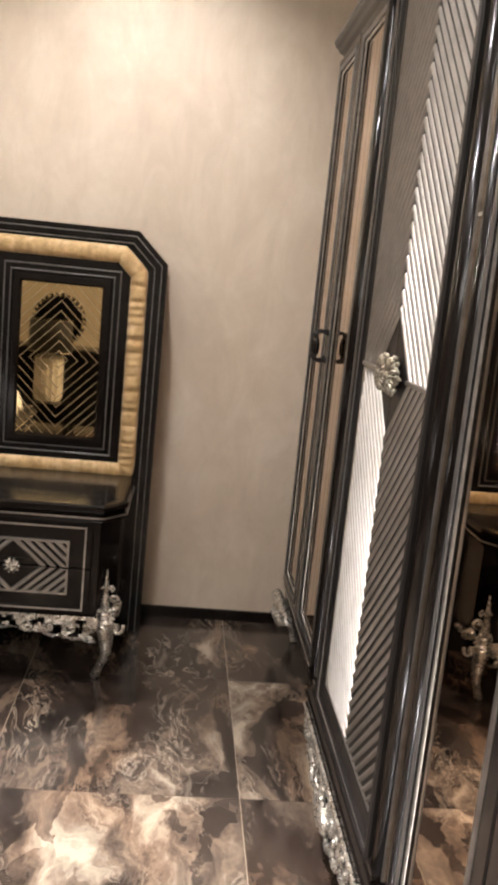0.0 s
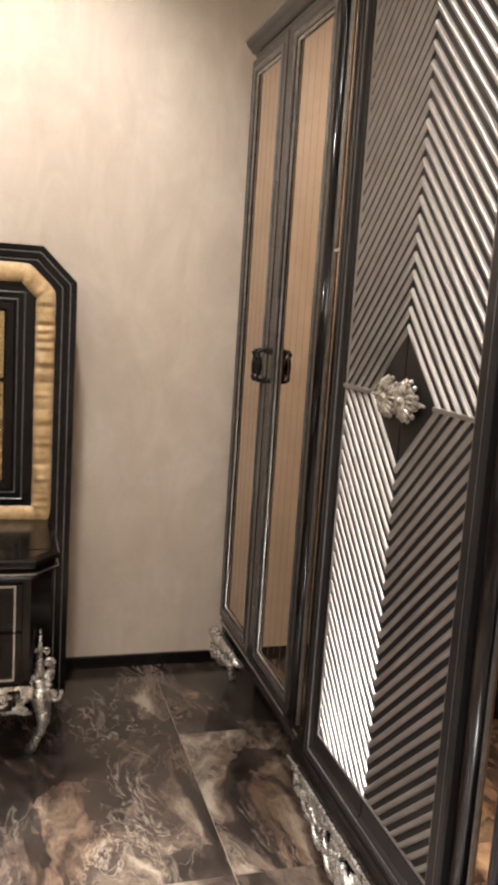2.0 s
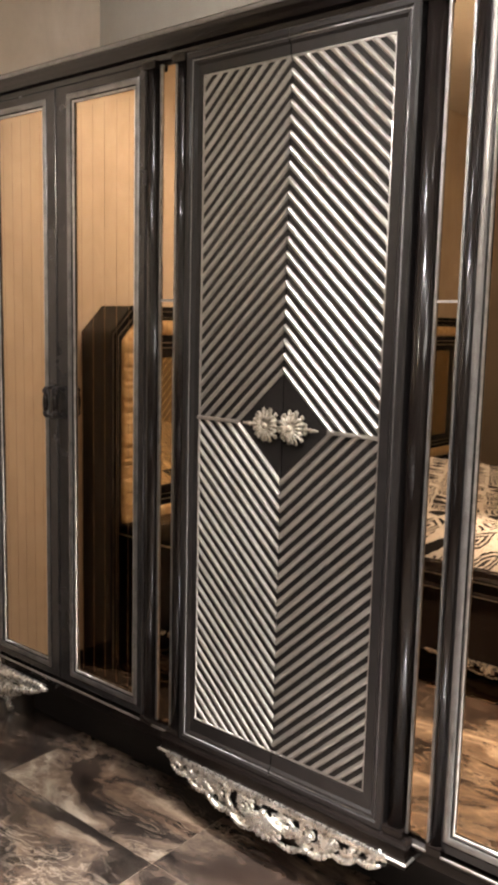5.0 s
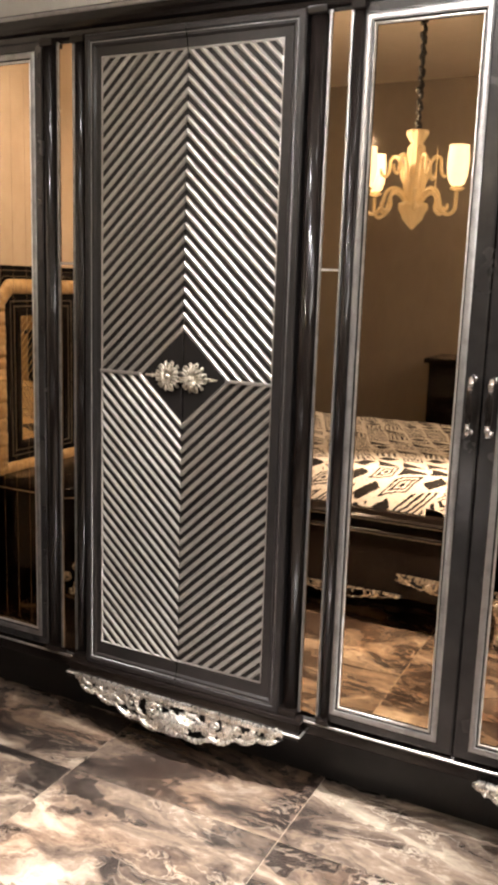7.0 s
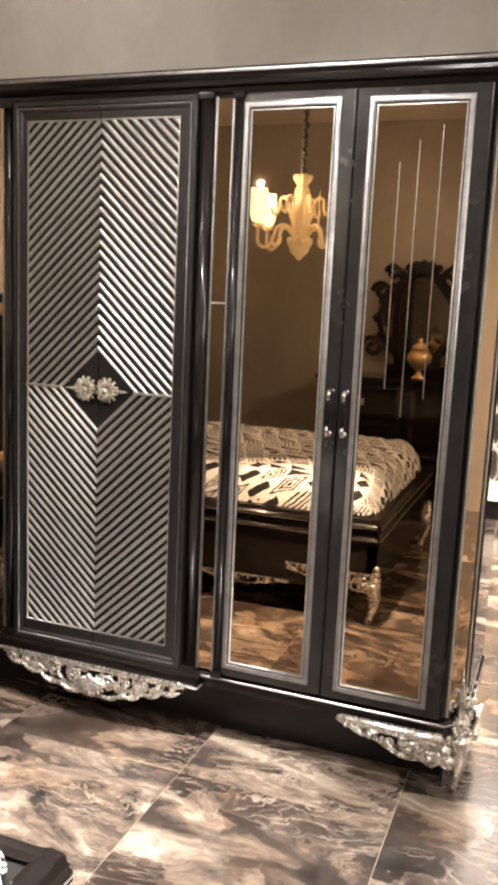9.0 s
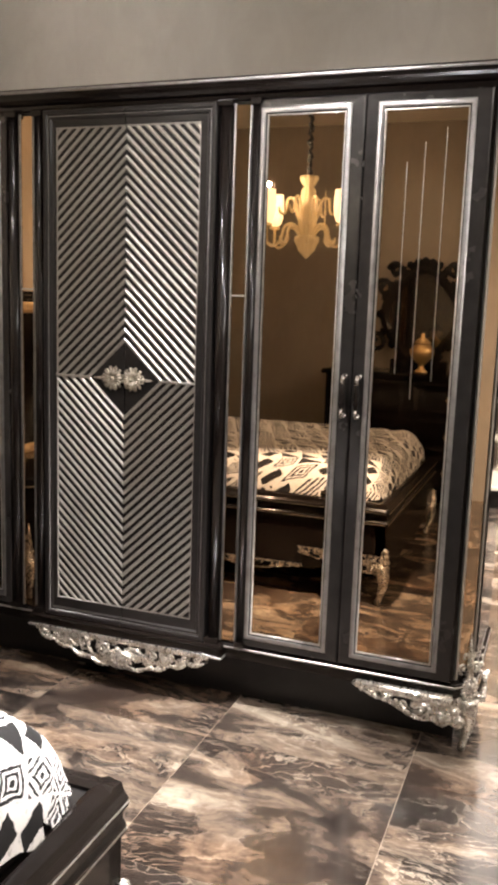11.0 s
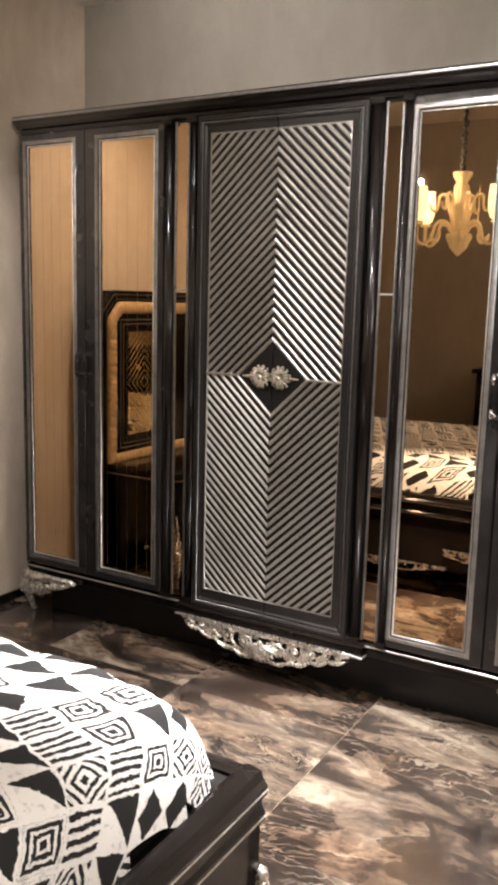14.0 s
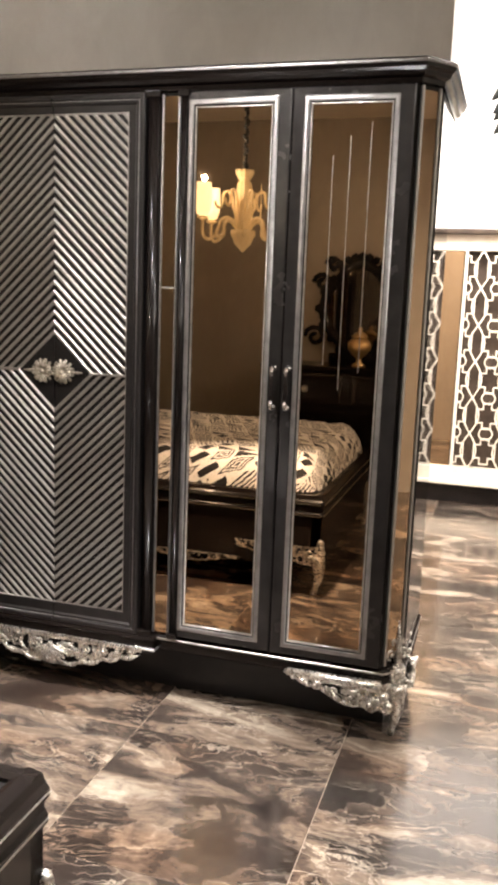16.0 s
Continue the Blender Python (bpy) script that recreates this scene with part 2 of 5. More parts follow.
drop = mth("MULTIPLY", raw.outputs[2], 9.0)
gu, gv = mth("SUBTRACT", sep.outputs[0], drop), mth("SUBTRACT", sep.outputs[1], drop)
iu, iv = mth("FLOOR", gu), mth("FLOOR", gv)
fu, fv = mth("ABSOLUTE", mth("SUBTRACT", mth("FRACT", gu), 0.5)), mth("ABSOLUTE", mth("SUBTRACT", mth("FRACT", gv), 0.5))
cell = node(ct, "ShaderNodeCombineXYZ", (0, iu), (1, iv))
rnd = node(ct, "ShaderNodeTexWhiteNoise", (0, cell.outputs[0])).outputs[0]
square = mth("GREATER_THAN", mth("FRACT", mth("MULTIPLY", mth("MAXIMUM", fu, fv), 6.6)), 0.56)
lozenge = mth("GREATER_THAN", mth("ADD", fu, fv), 0.44)
rings = mth("GREATER_THAN", mth("FRACT", mth("MULTIPLY", mth("ADD", fu, fv), 4.0)), 0.45)
bars = mth("GREATER_THAN", mth("FRACT", mth("MULTIPLY", gu, 4.5)), 0.50)
tri = mth("GREATER_THAN", mth("FRACT", gu), mth("FRACT", gv))


def pick(low, high, value):
    return mth("MULTIPLY", mth("MULTIPLY", mth("GREATER_THAN", rnd, low), mth("LESS_THAN", rnd, high)), value)


motif = mth("ADD", mth("ADD", pick(-1, 0.30, square), pick(0.30, 0.52, lozenge)), mth("ADD", pick(0.52, 0.70, rings), mth("ADD", pick(0.70, 0.84, bars), pick(0.84, 2, tri))))
border = mth("GREATER_THAN", mth("MAXIMUM", fu, fv), 0.46)
white = mth("MAXIMUM", motif, border)
cmix = ct.nodes.new("ShaderNodeMix")
cmix.data_type = "RGBA"
ct.links.new(white, cmix.inputs[0])
cmix.inputs[6].default_value = (0.007, 0.006, 0.007, 1)
cmix.inputs[7].default_value = (0.86, 0.84, 0.82, 1)
crackle = noise_tex(ct, cv, 70, 3)
cdirt = ct.nodes.new("ShaderNodeMix")
cdirt.data_type = "RGBA"
cdirt.blend_type = "MULTIPLY"
cdirt.inputs[0].default_value = 0.5
ct.links.new(cmix.outputs[2], cdirt.inputs[6])
ct.links.new(ramp(ct, crackle.outputs[0], [(0.34, (0.45, 0.45, 0.45)), (0.44, (1, 1, 1))]), cdirt.inputs[7])
ct.links.new(cdirt.outputs[2], cb.inputs["Base Color"])
bump(ct, cb, noise_tex(ct, cv, 30, 4).outputs[0], 0.35, 0.004)

OPAL, _, ob_ = material("opal_glass", (0.9, 0.82, 0.66), 0.3)
ob_.inputs["Emission Color"].default_value = (1.0, 0.88, 0.62, 1)
ob_.inputs["Emission Strength"].default_value = 3.0
AMBER, _, am = material("honey_glass", (0.92, 0.78, 0.54), 0.12)
am.inputs["Transmission Weight"].default_value = 0.25
am.inputs["Coat Weight"].default_value = 0.5
am.inputs["Emission Color"].default_value = (1.0, 0.84, 0.52, 1)
am.inputs["Emission Strength"].default_value = 0.17
DOWN, _, dn = material("downlight_lens", (0.9, 0.9, 0.9), 0.4)
dn.inputs["Emission Color"].default_value = (1.0, 0.86, 0.66, 1)
dn.inputs["Emission Strength"].default_value = 14.0
PANELGLOW, _, pg = material("panel_diffuser", (0.9, 0.9, 0.9), 0.4)
pg.inputs["Emission Color"].default_value = (1.0, 0.93, 0.84, 1)
pg.inputs["Emission Strength"].default_value = 4.0
SHADE, _, _ = material("black_lamp_shade", (0.02, 0.02, 0.022), 0.6)
CRYSTAL, _, cr = material("fluted_glass", (0.86, 0.84, 0.80), 0.2)
cr.inputs["Transmission Weight"].default_value = 0.1
PALEGOLD, _, _ = material("pale_gold", (0.75, 0.52, 0.25), 0.3, 0.8)
CREAM, crt, crb = material("cream_lacquer", (0.72, 0.64, 0.52), 0.35)
crn = noise_tex(crt, coords(crt), 12)
crt.links.new(ramp(crt, crn.outputs[0], [(0.3, (0.66, 0.57, 0.45)), (0.7, (0.76, 0.68, 0.57))]), crb.inputs["Base Color"])
LEAFDARK, _, _ = material("dark_petal", (0.05, 0.06, 0.065), 0.45)
FABRIC, ft, fb = material("mattress_ticking", (0.5, 0.46, 0.4), 0.85)
fn_ = noise_tex(ft, coords(ft), 60)
bump(ft, fb, fn_.outputs[0], 0.2)


# ---- building helpers ----
def mesh_of(name, bm, mat, smooth=False, recalc=True):
    if recalc:
        bmesh.ops.recalc_face_normals(bm, faces=bm.faces)
    me = bpy.data.meshes.new(name)
    bm.to_mesh(me)
    bm.free()
    me.materials.append(mat)
    if smooth:
        me.shade_smooth()
    return me


def part(name, bm, mat, parent=None, label="", smooth=False):
    ob = new(name, mesh_of(name, bm, mat, smooth))
    ob.parent = parent
    if label:
        tagged(ob, label)
    return ob


def thing(name, label, category, m=None, group=""):
    e = new(name)
    e.empty_display_size = 0.1
    if m is not None:
        e.matrix_world = m
    return tagged(e, label, category, group)


def box(bm, x0, x1, y0, y1, z0, z1, bevel=0.0):
    r = bmesh.ops.create_cube(bm, size=1)
    for v in r["verts"]:
        v.co = Vector(((x0 + x1) / 2 + v.co.x * (x1 - x0), (y0 + y1) / 2 + v.co.y * (y1 - y0), (z0 + z1) / 2 + v.co.z * (z1 - z0)))
    if bevel:
        edges = list({e for v in r["verts"] for e in v.link_edges})
        bmesh.ops.bevel(bm, geom=edges, offset=bevel, segments=2, affect="EDGES", profile=0.6)
    return bm


def boxed(*a, **k):
    return box(bmesh.new(), *a, **k)


def loops(bm, rings, cap=False):
    """Rectangular rings (x0, x1, z0, z1, y), each joined to the next."""
    made = [[bm.verts.new((x, y, z)) for x, z in ((x0, z0), (x1, z0), (x1, z1), (x0, z1))] for x0, x1, z0, z1, y in rings]
    for a, b in zip(made, made[1:]):
        for i in range(4):
            j = (i + 1) % 4
            bm.faces.new((a[i], a[j], b[j], b[i]))
    if cap:
        bm.faces.new(made[-1])
    return bm


def grow(rect, e):
    x0, x1, z0, z1 = rect
    return (x0 - e, x1 + e, z0 - e, z1 + e)


def bead_ring(rect, w, y, h):
    """A half-round bead that runs round a rectangle in the front plane y."""
    bm = bmesh.new()
    ring = [(*grow(rect, w * (0.5 - 0.5 * math.cos(math.pi * i / 5)) * 1.0), y - h * math.sin(math.pi * i / 5)) for i in range(6)]
    return loops(bm, ring)


def tube(bm, pts, radii, seg=6, squash=1.0):
    pts = [Vector(p) for p in pts]
    rings = []
    for i, p in enumerate(pts):
        d = (pts[min(i + 1, len(pts) - 1)] - pts[max(i - 1, 0)]).normalized()
        side = d.cross(Vector((0, 1, 0)))
        if side.length < 0.05:
            side = d.cross(Vector((1, 0, 0)))
        side.normalize()
        up = side.cross(d)
        r = radii[i] if not isinstance(radii, (int, float)) else radii
        rings.append([bm.verts.new(p + r * (math.cos(a) * side + math.sin(a) * up * squash)) for a in [2 * math.pi * k / seg for k in range(seg)]])
    for a, b in zip(rings, rings[1:]):
        for i in range(seg):
            j = (i + 1) % seg
            bm.faces.new((a[i], a[j], b[j], b[i]))
    bm.faces.new(rings[0])
    bm.faces.new(rings[-1])


def lathe(bm, profile, cx=0, cy=0, seg=24, flute=0.0, lobes=0):
    rings = []
    for r, z in profile:
        ring = []
        for k in range(seg):
            a = 2 * math.pi * k / seg
            rr_ = r * (1 + flute * math.cos(lobes * a))
            ring.append(bm.verts.new((cx + rr_ * math.cos(a), cy + rr_ * math.sin(a), z)))
        rings.append(ring)
    for a, b in zip(rings, rings[1:]):
        for i in range(seg):
            j = (i + 1) % seg
            bm.faces.new((a[i], a[j], b[j], b[i]))
    bm.faces.new(rings[0])
    bm.faces.new(rings[-1])
    return bm


def sweep_plan(bm, path, profile, closed=False):
    """Sweeps a profile of (outward, z) along a plan path whose outside is on the right-hand side of its direction."""
    n = len(path)
    norms = []
    for i in range(n):
        a = Vector(path[i]) - Vector(path[i - 1]) if i > 0 else Vector(path[1]) - Vector(path[0])
        b = Vector(path[i + 1]) - Vector(path[i]) if i < n - 1 else a
        na, nb = Vector((a.y, -a.x)).normalized(), Vector((b.y, -b.x)).normalized()
        m = (na + nb).normalized()
        norms.append(m / max(0.4, m.dot(na)))
    cols = [[bm.verts.new((p[0] + nv.x * o, p[1] + nv.y * o, z)) for o, z in profile] for p, nv in zip(path, norms)]
    for a, b in zip(cols, cols[1:]):
        for i in range(len(profile) - 1):
            bm.faces.new((a[i], b[i], b[i + 1], a[i + 1]))
    bm.faces.new(cols[0])
    bm.faces.new(cols[-1])
    return bm


def prism(bm, outline, y0, y1):
    """Extrudes an outline of (x, z) from y0 to y1."""
    f = [bm.verts.new((x, y0, z)) for x, z in outline]
    b = [bm.verts.new((x, y1, z)) for x, z in outline]
    bm.faces.new(f)
    bm.faces.new(b)
    for i in range(len(outline)):
        j = (i + 1) % len(outline)
        bm.faces.new((f[i], f[j], b[j], b[i]))
    return bm


def ribbon(bm, pts, width, y0, y1, closed=True):
    """A flat strip of that width along an (x, z) path, from y0 out to y1."""
    n = len(pts)
    rows = []
    for i in range(n):
        p = Vector(pts[i])
        a = (p - Vector(pts[i - 1])) if (closed or i > 0) else (Vector(pts[1]) - p)
        b = (Vector(pts[(i + 1) % n]) - p) if (closed or i < n - 1) else a
        na, nb = Vector((-a.y, a.x)).normalized(), Vector((-b.y, b.x)).normalized()
        m = (na + nb).normalized()
        m = m / max(0.5, m.dot(na)) * width / 2
        rows.append([bm.verts.new((p.x + s * m.x, y, p.y + s * m.y)) for s, y in ((1, y0), (1, y1), (-1, y1), (-1, y0))])
    for i in range(n if closed else n - 1):
        a, b = rows[i], rows[(i + 1) % n]
        for k in range(3):
            bm.faces.new((a[k], a[k + 1], b[k + 1], b[k]))
    return bm


def slat_mesh(xc, zc, sx, sz, wide, high, k, m, half, height, y):
    """One half-round slat of a chevron field, mitred against the field's edges."""
    bm = bmesh.new()
    root = math.sqrt(1 + m * m)
    lines = []
    for c, h in ((-1, 0), (-0.72, 0.62), (-0.26, 0.96), (0.26, 0.96), (0.72, 0.62), (1, 0)):
        kk = k + c * half * root
        u0, u1 = max(0.0, (kk - high) / m), min(wide, kk / m)
        if u1 <= u0:
            u0 = u1 = min(max((u0 + u1) / 2, 0), wide)
        ends = []
        for u in (u0, u1):
            v = min(max(kk - m * u, 0), high)
            ends.append(bm.verts.new((xc + sx * u, y - height * h, zc + sz * v)))
        lines.append(ends)
    for a, b in zip(lines, lines[1:]):
        bm.faces.new((a[0], a[1], b[1], b[0]))
    bm.faces.new([l[0] for l in lines])
    bm.faces.new([l[1] for l in lines])
    return bm


def chevrons(parent, xc, zc, wide, up, down, a, b, pitch, half, height, y, mat, name="slat", sides=(-1, 1)):
    """Slats in the quadrants round a lozenge of half-width a and half-height b."""
    m = b / a
    for sx in sides:
        for sz, high in ((1, up), (-1, down)):
            k = b + half * math.sqrt(1 + m * m)
            while k < high + m * wide - 0.3 * pitch:
                part(name, slat_mesh(xc, zc, sx, sz, wide, high, k, m, half, height, y), mat, parent)
                k += pitch


def spiral(bm, x, z, r, turns, start, sense, y, thick, bulge=0.0):
    pts, rad = [], []
    n = int(14 * turns)
    for i in range(n + 1):
        s = i / n
        a = start + sense * s * turns * 2 * math.pi
        q = r * (1 - 0.86 * s)
        pts.append((x + q * math.cos(a), y - bulge * s, z + q * math.sin(a)))
        rad.append(thick * (1.0 - 0.45 * s))
    tube(bm, pts, rad, 5)
    lump(bm, x, y - bulge - thick * 0.5, z, thick * 1.25)


def lump(bm, x, y, z, r, sx=1.0, sz=1.0, sy=0.8):
    q = bmesh.ops.create_icosphere(bm, subdivisions=1, radius=r)
    for v in q["verts"]:
        v.co = Vector((x + v.co.x * sx, y + v.co.y * sy, z + v.co.z * sz))


def leaf(bm, x, z, length, angle, y, thick, curl=0.0):
    """A tapering acanthus lobe."""
    pts, rad = [], []
    for i in range(7):
        s = i / 6
        a = angle + curl * s
        pts.append((x + length * s * math.cos(a), y - thick * 0.8 * math.sin(math.pi * s), z + length * s * math.sin(a)))
        rad.append(thick * (0.35 + 0.9 * math.sin(math.pi * (0.12 + 0.80 * s))))
    tube(bm, pts, rad, 5)


def finial(bm, x, y, low=0.185, high=0.425):
    """A cartouche with paired scrolls that tapers into a beaded spike, drawn in the front plane."""
    h = high - low
    lump(bm, x, y - 0.006, low + 0.20 * h, 0.030, 1.0, 1.3)
    for k in range(14):
        a = 2 * math.pi * k / 14
        leaf(bm, x + 0.020 * math.cos(a), low + 0.20 * h + 0.026 * math.sin(a), 0.015, a, y - 0.010, 0.0065)
    for q in (-1, 1):
        spiral(bm, x + q * 0.042, low + 0.04 * h, 0.024, 1.3, math.pi / 2 - q * 1.2, -q, y - 0.004, 0.0075, 0.004)
        spiral(bm, x + q * 0.026, low + 0.50 * h, 0.020, 1.3, -math.pi / 2, q, y - 0.002, 0.006, 0.003)
        spiral(bm, x + q * 0.016, low + 0.68 * h, 0.012, 1.2, -math.pi / 2, q, y - 0.002, 0.0045, 0.002)
    tube(bm, [(x, y - 0.004, low + 0.3 * h), (x, y - 0.010, low + 0.5 * h), (x, y - 0.006, low + 0.75 * h), (x, y - 0.004, high)], [0.020, 0.012, 0.007, 0.0015], 7)
    for f, r in ((0.58, 0.011), (0.72, 0.009), (0.82, 0.007), (0.90, 0.005)):
        lump(bm, x, y - 0.006, low + f * h, r)


def carved_band(bm, x0, x1, top, lower, y, depth, rng, holes=True, nx=64, nz=9):
    """A pierced relief plate below a straight top edge; lower(u) is its lower edge."""
    seed = rng.random() * 50
    grid = []
    for i in range(nx + 1):
        u = i / nx
        col = []
        lo = lower(u)
        for k in range(nz + 1):
            v = k / nz
            x, z = x0 + u * (x1 - x0), top + (lo - top) * v
            q = noise.noise(Vector((x * 34 + seed, z * 34, 0.3))) + 0.3 * noise.noise(Vector((x * 80, z * 80 + seed, 1.7)))
            col.append((x, y - depth * (0.45 + 0.55 * abs(q) + 0.25 * math.sin(math.pi * v)), z, q))
        grid.append(col)
    vs = [[bm.verts.new(c[:3]) for c in col] for col in grid]
    for i in range(nx):
        for k in range(nz):
            if holes and 1 <= k <= nz - 2 and grid[i][k][3] < -0.04:
                continue
            bm.faces.new((vs[i][k], vs[i + 1][k], vs[i + 1][k + 1], vs[i][k + 1]))
    # the plate's thickness along its lower edge
    back = [bm.verts.new((c[-1][0], y + 0.004, c[-1][2])) for c in grid]
    for i in range(nx):
        bm.faces.new((vs[i][nz], vs[i + 1][nz], back[i + 1], back[i]))


def cabriole(bm, x, y, z_top, r_top, r_low, lean_x, lean_y):
    pts, rad = [], []
    for i in range(11):
        s = i / 10
        out = math.sin(s * math.pi * 1.1) * 0.6 - 0.55 * s * s + 0.5 * max(0, s - 0.75) * 2
        pts.append((x + lean_x * out, y + lean_y * out, z_top * (1 - s) + 0.004))
        rad.append(r_top * (1 - s) ** 1.3 + r_low * (1 + 0.7 * max(0, s - 0.8) / 0.2))
    tube(bm, pts, rad, 8)
    lump(bm, pts[-1][0], pts[-1][1], 0.014, r_low * 1.5)


# ---- the large structure ----
WALL_X, BACK_Y, FRONT_Y = -0.17, 0.65, -3.95
HEAD_X = -0.05
tagged(part("wall_left", boxed(WALL_X - 0.15, WALL_X, FRONT_Y - 0.15, BACK_Y, 0, CEIL), PLASTER), "beige mottled plaster wall lit from above", kind="structure")
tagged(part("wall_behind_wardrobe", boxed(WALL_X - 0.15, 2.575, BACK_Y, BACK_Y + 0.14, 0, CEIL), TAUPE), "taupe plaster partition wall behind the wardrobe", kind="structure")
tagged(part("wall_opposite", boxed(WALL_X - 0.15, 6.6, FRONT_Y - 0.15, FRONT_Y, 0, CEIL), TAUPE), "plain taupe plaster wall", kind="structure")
tagged(part("wall_far", boxed(-1.2, 6.6, 4.55, 4.70, 0, HALL), WHITE), "bright white wall of the next showroom bay", kind="structure")
tagged(part("wall_far_left", boxed(-1.35, -1.2, BACK_Y + 0.14, 4.70, 0, HALL), WHITE), "white side wall of the next bay", kind="structure")
tagged(part("wall_right", boxed(6.6, 6.75, FRONT_Y - 0.15, 4.70, 0, HALL), TAUPE), "taupe wall closing the showroom", kind="structure")
tagged(part("ceiling", boxed(-0.32, 6.6, FRONT_Y - 0.15, BACK_Y + 0.14, CEIL, CEIL + 0.12), CEILING), "plain painted ceiling", kind="structure")
tagged(part("ceiling_bay", boxed(-1.35, 6.75, BACK_Y + 0.02, 4.70, HALL, HALL + 0.1), WHITE), "high white ceiling of the next bay", kind="structure")
tagged(part("wall_above_opening", boxed(-1.35, 6.6, BACK_Y + 0.02, BACK_Y + 0.14, CEIL + 0.12, HALL), WHITE), "white wall above the partition", kind="structure")
floor = tagged(part("floor", boxed(-1.35, 6.75, FRONT_Y - 0.15, 4.70, -0.12, -0.0016), GROUT), "polished brown marble tile floor with fine joints", kind="structure")
base_l = boxed(WALL_X, WALL_X + 0.014, FRONT_Y, BACK_Y, 0, 0.045, bevel=0.003)
tagged(part("baseboard", base_l, LACQUER), "glossy black skirting along the plaster wall", kind="structure")
tagged(part("baseboard", boxed(WALL_X + 0.014, 6.6, FRONT_Y, FRONT_Y + 0.014, 0, 0.045, bevel=0.003), LACQUER), "glossy black skirting along the opposite wall", kind="structure")

# ---- wardrobe ----
rng = random.Random(7)
wardrobe = thing("wardrobe", "six-door black lacquer wardrobe with bronze mirrors and silver carving", "wardrobe")
BODY = [(-0.02, 0.60), (-0.02, 0.075), (0.045, 0.012), (2.548, 0.012), (2.602, 0.070), (2.602, 0.60)]
MID = (0.925, 1.706)
bm = bmesh.new()
low = [bm.verts.new((x, y, 0.20)) for x, y in BODY]
top = [bm.verts.new((x, y, 2.17)) for x, y in BODY]
bm.faces.new(low)
bm.faces.new(top)
for i in range(len(BODY)):
    j = (i + 1) % len(BODY)
    bm.faces.new((low[i], low[j], top[j], top[i]))
part("carcass", bm, LACQUER, wardrobe)
CORN = [(0.0, 2.150), (0.012, 2.152), (0.016, 2.166), (0.028, 2.172), (0.034, 2.184), (0.043, 2.192), (0.047, 2.204), (0.047, 2.214), (0.041, 2.220), (0.0, 2.222), (-0.1, 2.222), (-0.1, 2.150)]
part("cornice", sweep_plan(bmesh.new(), BODY, CORN), LACQUER, wardrobe, "stepped black lacquer cornice", smooth=False)
edge = [(0.0475, 2.2035), (0.0495, 2.206), (0.0495, 2.212), (0.0475, 2.2145), (0.042, 2.2145), (0.042, 2.2035)]
part("cornice_edge", sweep_plan(bmesh.new(), BODY, edge), PEWTER, wardrobe, "thin silver line along the cornice")
BASE = [(0.0, 0.262), (0.010, 0.256), (0.018, 0.250), (0.018, 0.236), (0.010, 0.228), (0.012, 0.205), (0.004, 0.198), (-0.05, 0.198), (-0.05, 0.262)]
part("base_rail", sweep_plan(bmesh.new(), BODY, BASE), LACQUER, wardrobe)
part("base_line", sweep_plan(bmesh.new(), BODY, [(0.0185, 0.249), (0.0205, 0.247), (0.0205, 0.244), (0.0185, 0.242), (0.012, 0.242), (0.012, 0.249)]), DULLBEAD, wardrobe, "thin silver line on the base rail")
# the middle bay's base and top step forward
MIDP = [(MID[0], 0.03), (MID[0], -0.018), (MID[1], -0.018), (MID[1], 0.03)]
part("middle_base", sweep_plan(bmesh.new(), MIDP, [(0.0, 0.258), (0.018, 0.254), (0.022, 0.246), (0.014, 0.236), (0.016, 0.215), (0.022, 0.210), (0.022, 0.196), (0.0, 0.192), (-0.03, 0.192), (-0.03, 0.258)]), LACQUER, wardrobe)
part("middle_base_line", sweep_plan(bmesh.new(), MIDP, [(0.0205, 0.2115), (0.0245, 0.209), (0.0245, 0.206), (0.0205, 0.2035), (0.015, 0.2035), (0.015, 0.2115)]), BEAD, wardrobe)


def pilaster(x0, x1, y=0.004, deep=0.026):
    bm = bmesh.new()
    c, r = (x0 + x1) / 2, (x1 - x0) / 2
    n = 10
    pts = [(c - r * math.cos(math.pi * i / n), y - deep * math.sin(math.pi * i / n) ** 0.8) for i in range(n + 1)]
    a = [bm.verts.new((x, yy, 0.262)) for x, yy in pts]
    b = [bm.verts.new((x, yy, 2.150)) for x, yy in pts]
    for i in range(n):
        bm.faces.new((a[i], a[i + 1], b[i + 1], b[i]))
    bm.faces.new(a)
    bm.faces.new(b)
    part("pilaster", bm, LACQUER, wardrobe, "half-round glossy black pilaster", smooth=True)
    for z in (0.255, 2.128):
        part("pilaster_cap", boxed(x0 - 0.003, x1 + 0.003, y - deep - 0.005, y + 0.006, z, z + 0.022, bevel=0.004), LACQUER, wardrobe)


for x0, x1 in ((0.808, 0.852), (0.922, 0.966), (1.656, 1.704), (1.772, 1.804)):
    pilaster(x0, x1)
for x0, x1 in ((0.858, 0.916), (1.710, 1.766)):
    strip = part("mirror_strip", boxed(x0, x1, -0.002, 0.006, 0.27, 2.135, bevel=0.001), MIRROR, wardrobe, "narrow bronze mirror strip")
    for xx in (x0, x1):
        part("silver_edge", boxed(xx - 0.0035, xx + 0.0035, -0.007, 0.004, 0.268, 2.14, bevel=0.001), PEWTER, strip)
    part("joint_clip", boxed(x0 + 0.004, x1 - 0.004, -0.005, 0.0, 1.510, 1.516), BEAD, strip)


